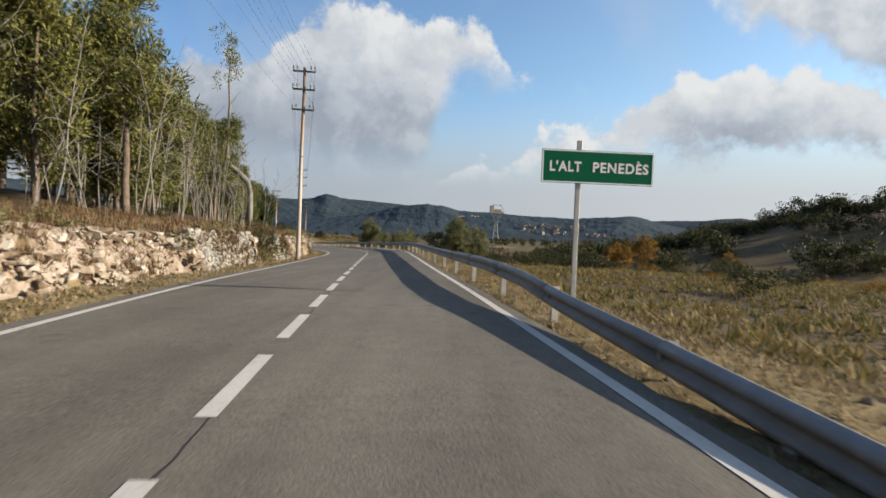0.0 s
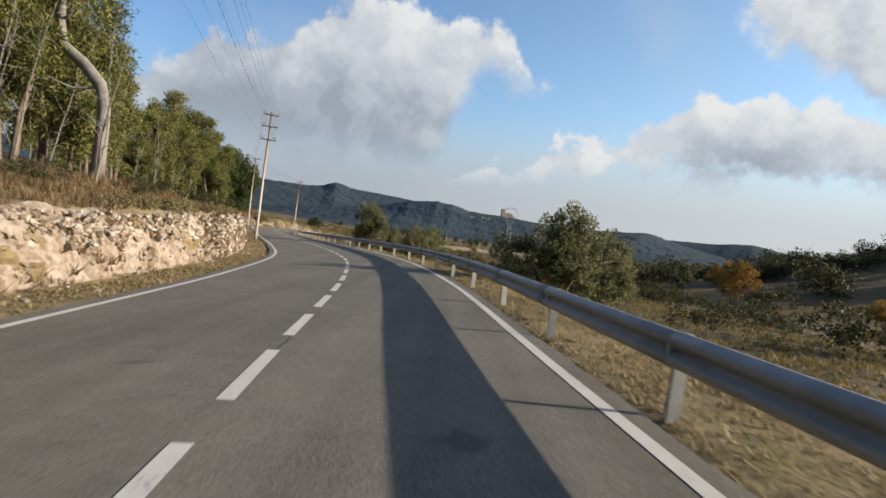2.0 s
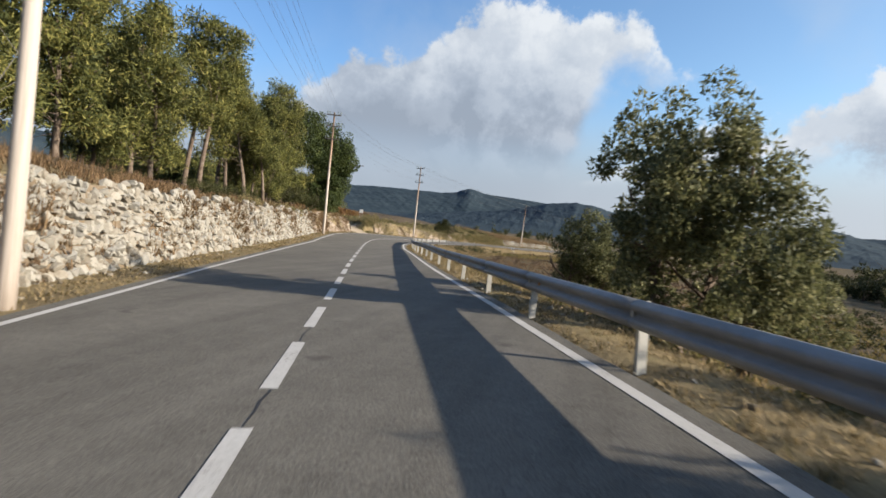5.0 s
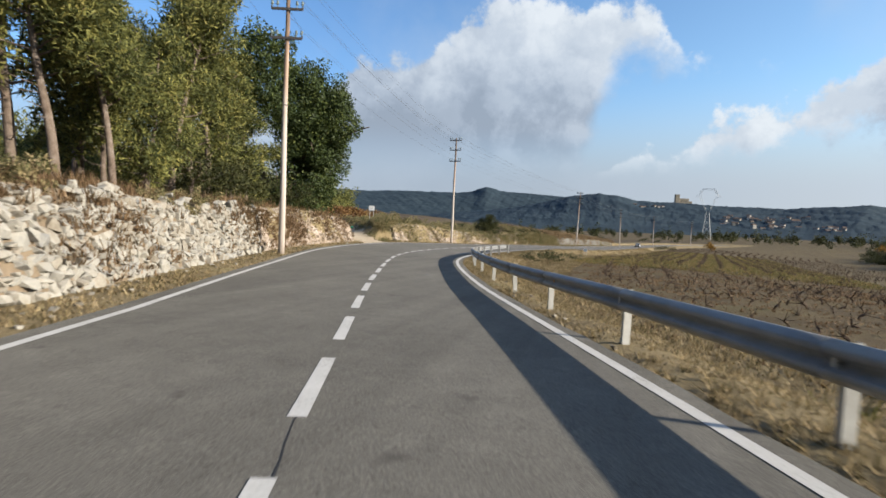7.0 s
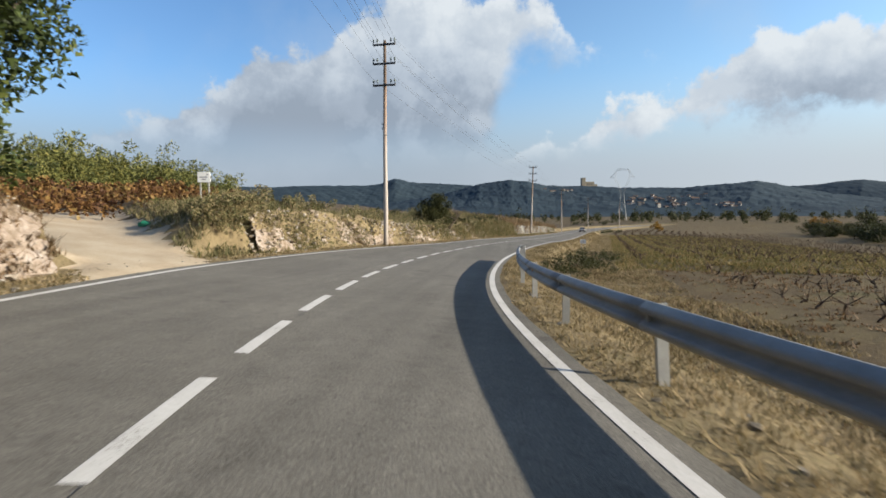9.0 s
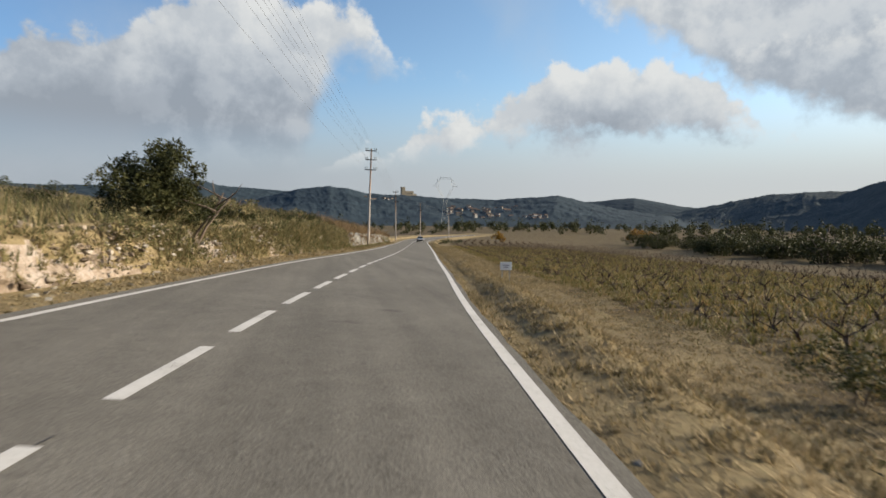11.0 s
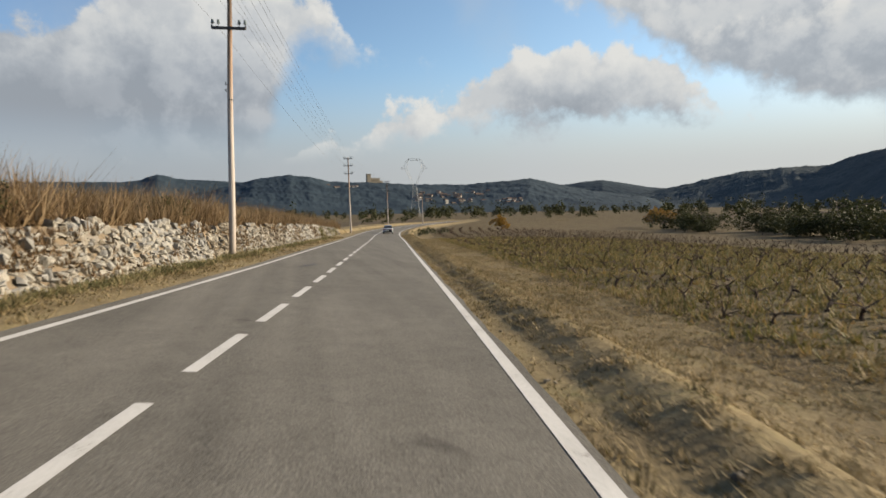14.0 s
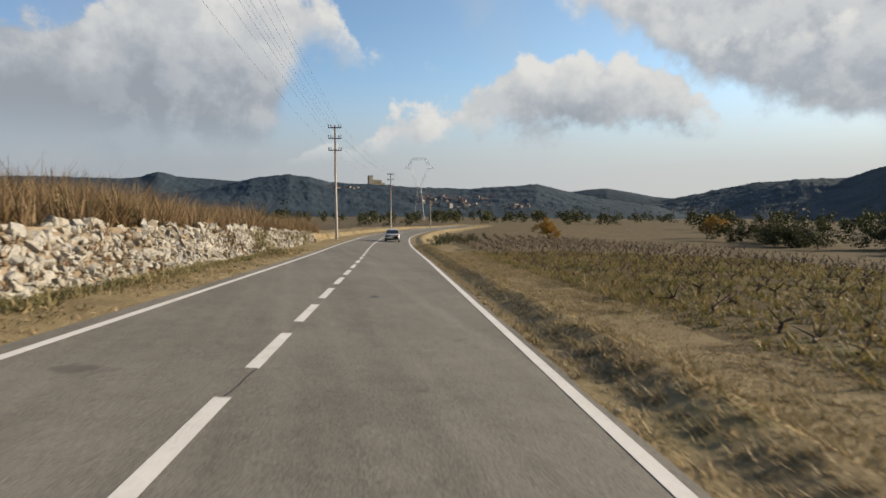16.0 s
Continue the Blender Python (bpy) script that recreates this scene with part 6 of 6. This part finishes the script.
def build_car():
    y, u = 338.0, 1.7
    x, yy = spot(y, u)
    t = float(centre(y)[2])
    car = thing("car", (float(x), float(yy), float(road_z(y, u))), "silver sedan with red tail lamps on the asphalt", "car", turn=-math.degrees(math.atan(t)))
    # cross sections from tail to nose: y, half width, sill, shoulder
    rows = []
    for py, hw, lo, hi in ((-2.2, 0.72, 0.42, 0.86), (-2.12, 0.82, 0.30, 0.98), (-1.6, 0.87, 0.24, 1.0), (0, 0.88, 0.22, 0.97), (1.3, 0.86, 0.24, 0.92), (1.95, 0.80, 0.28, 0.78), (2.2, 0.66, 0.36, 0.62)):
        rows.append([(-hw * 0.94, py, lo), (-hw, py, (lo + hi) / 2), (-hw * 0.95, py, hi - 0.04), (-hw * 0.8, py, hi), (hw * 0.8, py, hi), (hw * 0.95, py, hi - 0.04), (hw, py, (lo + hi) / 2), (hw * 0.94, py, lo)])
    v = np.array(rows).reshape(-1, 3)
    f = grid_faces(7, 8).tolist() + [list(range(8)), list(range(48, 56))[::-1]] + [[i * 8 + 7, i * 8, i * 8 + 8, i * 8 + 15] for i in range(6)]
    body = mesh_object("body", v, f, M["car_paint"], car, flat=False)
    cab = [(-1.75, 0.74, 0.97), (-1.15, 0.62, 1.40), (0.2, 0.62, 1.44), (1.05, 0.74, 0.93)]
    rows = [[(-w, py, z), (w, py, z)] for py, w, z in cab]
    v = np.array(rows).reshape(-1, 3)
    mesh_object("rear_window", v[[0, 1, 3, 2]], [(0, 1, 2, 3)], M["dark_glass"], body)
    mesh_object("windscreen", v[[4, 5, 7, 6]], [(0, 1, 2, 3)], M["dark_glass"], body)
    roof = mesh_object("roof", np.array([(-0.64, -1.17, 1.41), (0.64, -1.17, 1.41), (0.64, 0.22, 1.45), (-0.64, 0.22, 1.45), (-0.58, -0.5, 1.48), (0.58, -0.5, 1.48)]), [(0, 1, 5, 4), (4, 5, 2, 3), (1, 2, 5), (3, 0, 4)], M["car_paint"], body)
    for s in (-1, 1):
        side = np.array([(s * 0.74, -1.75, 0.97), (s * 0.62, -1.15, 1.40), (s * 0.62, 0.2, 1.44), (s * 0.74, 1.05, 0.93)])
        mesh_object("side_window", side, [(0, 1, 2, 3)], M["dark_glass"], body)
        bm = bmesh.new()
        box(bm, (0.26, 0.06, 0.17), (s * 0.62, -2.17, 0.80), bevel=0.02)
        part("tail_lamp", bm, M["red_lamp"], body)
        bm = bmesh.new()
        box(bm, (0.18, 0.1, 0.12), (s * 0.95, 0.75, 1.0), bevel=0.03)
        part("mirror", bm, M["car_paint"], body)
    bm = bmesh.new()
    box(bm, (1.5, 0.12, 0.18), (0, -2.18, 0.42), bevel=0.03)
    part("bumper", bm, M["rubber"], body)
    bm = bmesh.new()
    box(bm, (0.5, 0.03, 0.11), (0, -2.225, 0.72))
    part("number_plate", bm, M["white_sign"], body)
    for sx in (-0.78, 0.78):
        for sy in (-1.32, 1.36):
            bm = bmesh.new()
            bmesh.ops.create_cone(bm, cap_ends=True, segments=20, radius1=0.315, radius2=0.315, depth=0.2)
            wheel = part("wheel", bm, M["rubber"], car)
            wheel.matrix_basis = pose(sx, sy, 0.315, 0, 90, 0)
            bm = bmesh.new()
            bmesh.ops.create_cone(bm, cap_ends=True, segments=16, radius1=0.2, radius2=0.18, depth=0.215)
            part("rim", bm, M["zinc"], wheel)


build_car()


def build_loose_stones():
    rng = np.random.default_rng(61)
    v_all, f_all, n = [], [], 0
    y = rng.uniform(-10, 305, 2600)
    side = rng.random(2600) < 0.72
    u = np.where(side, cut_foot(y) + rng.beta(1.2, 3, 2600) * 1.5, 4.12 + rng.random(2600) ** 2 * 2.2)
    x, yy = spot(y, u)
    z = ground_z(x, yy)
    for i in range(2600):
        v, f = STONE_DATA[i % 10]
        s = 0.03 + 0.16 * rng.random() ** 4
        w = rng.uniform(0, 6.28)
        rot = np.array([[math.cos(w), -math.sin(w), 0], [math.sin(w), math.cos(w), 0], [0, 0, 0.7]])
        v_all.append(v @ rot.T * s + np.array([x[i], yy[i], z[i] + s * 0.15]))
        f_all.extend(tuple(j + n for j in q) for q in f)
        n += len(v)
    tagged(mesh_object("loose_stones", np.concatenate(v_all), f_all, M["stone"]), "loose pale stones fallen on the verge", "stones", kind="stuff")


build_loose_stones()



def build_litter():
    rng = np.random.default_rng(91)
    x, yy = spot(175.9, -11.0)
    z = float(ground_z(np.array([x]), np.array([yy]))[0])
    bag = thing("litter_bag", (float(x), float(yy), z), "small crumpled green plastic bag on the bank", "litter")
    bm = bmesh.new()
    bmesh.ops.create_icosphere(bm, subdivisions=2, radius=0.2)
    for v in bm.verts:
        v.co = Vector((v.co.x * 1.3, v.co.y, max(v.co.z, -0.1) * 0.8 + 0.1)) * rng.uniform(0.85, 1.12)
    part("bag", bm, M["green_bin"], bag)


build_litter()


# stones of the walls
for number, (y_from, y_to) in enumerate(WALLS):
    build_wall(y_from, y_to, 70 + number)
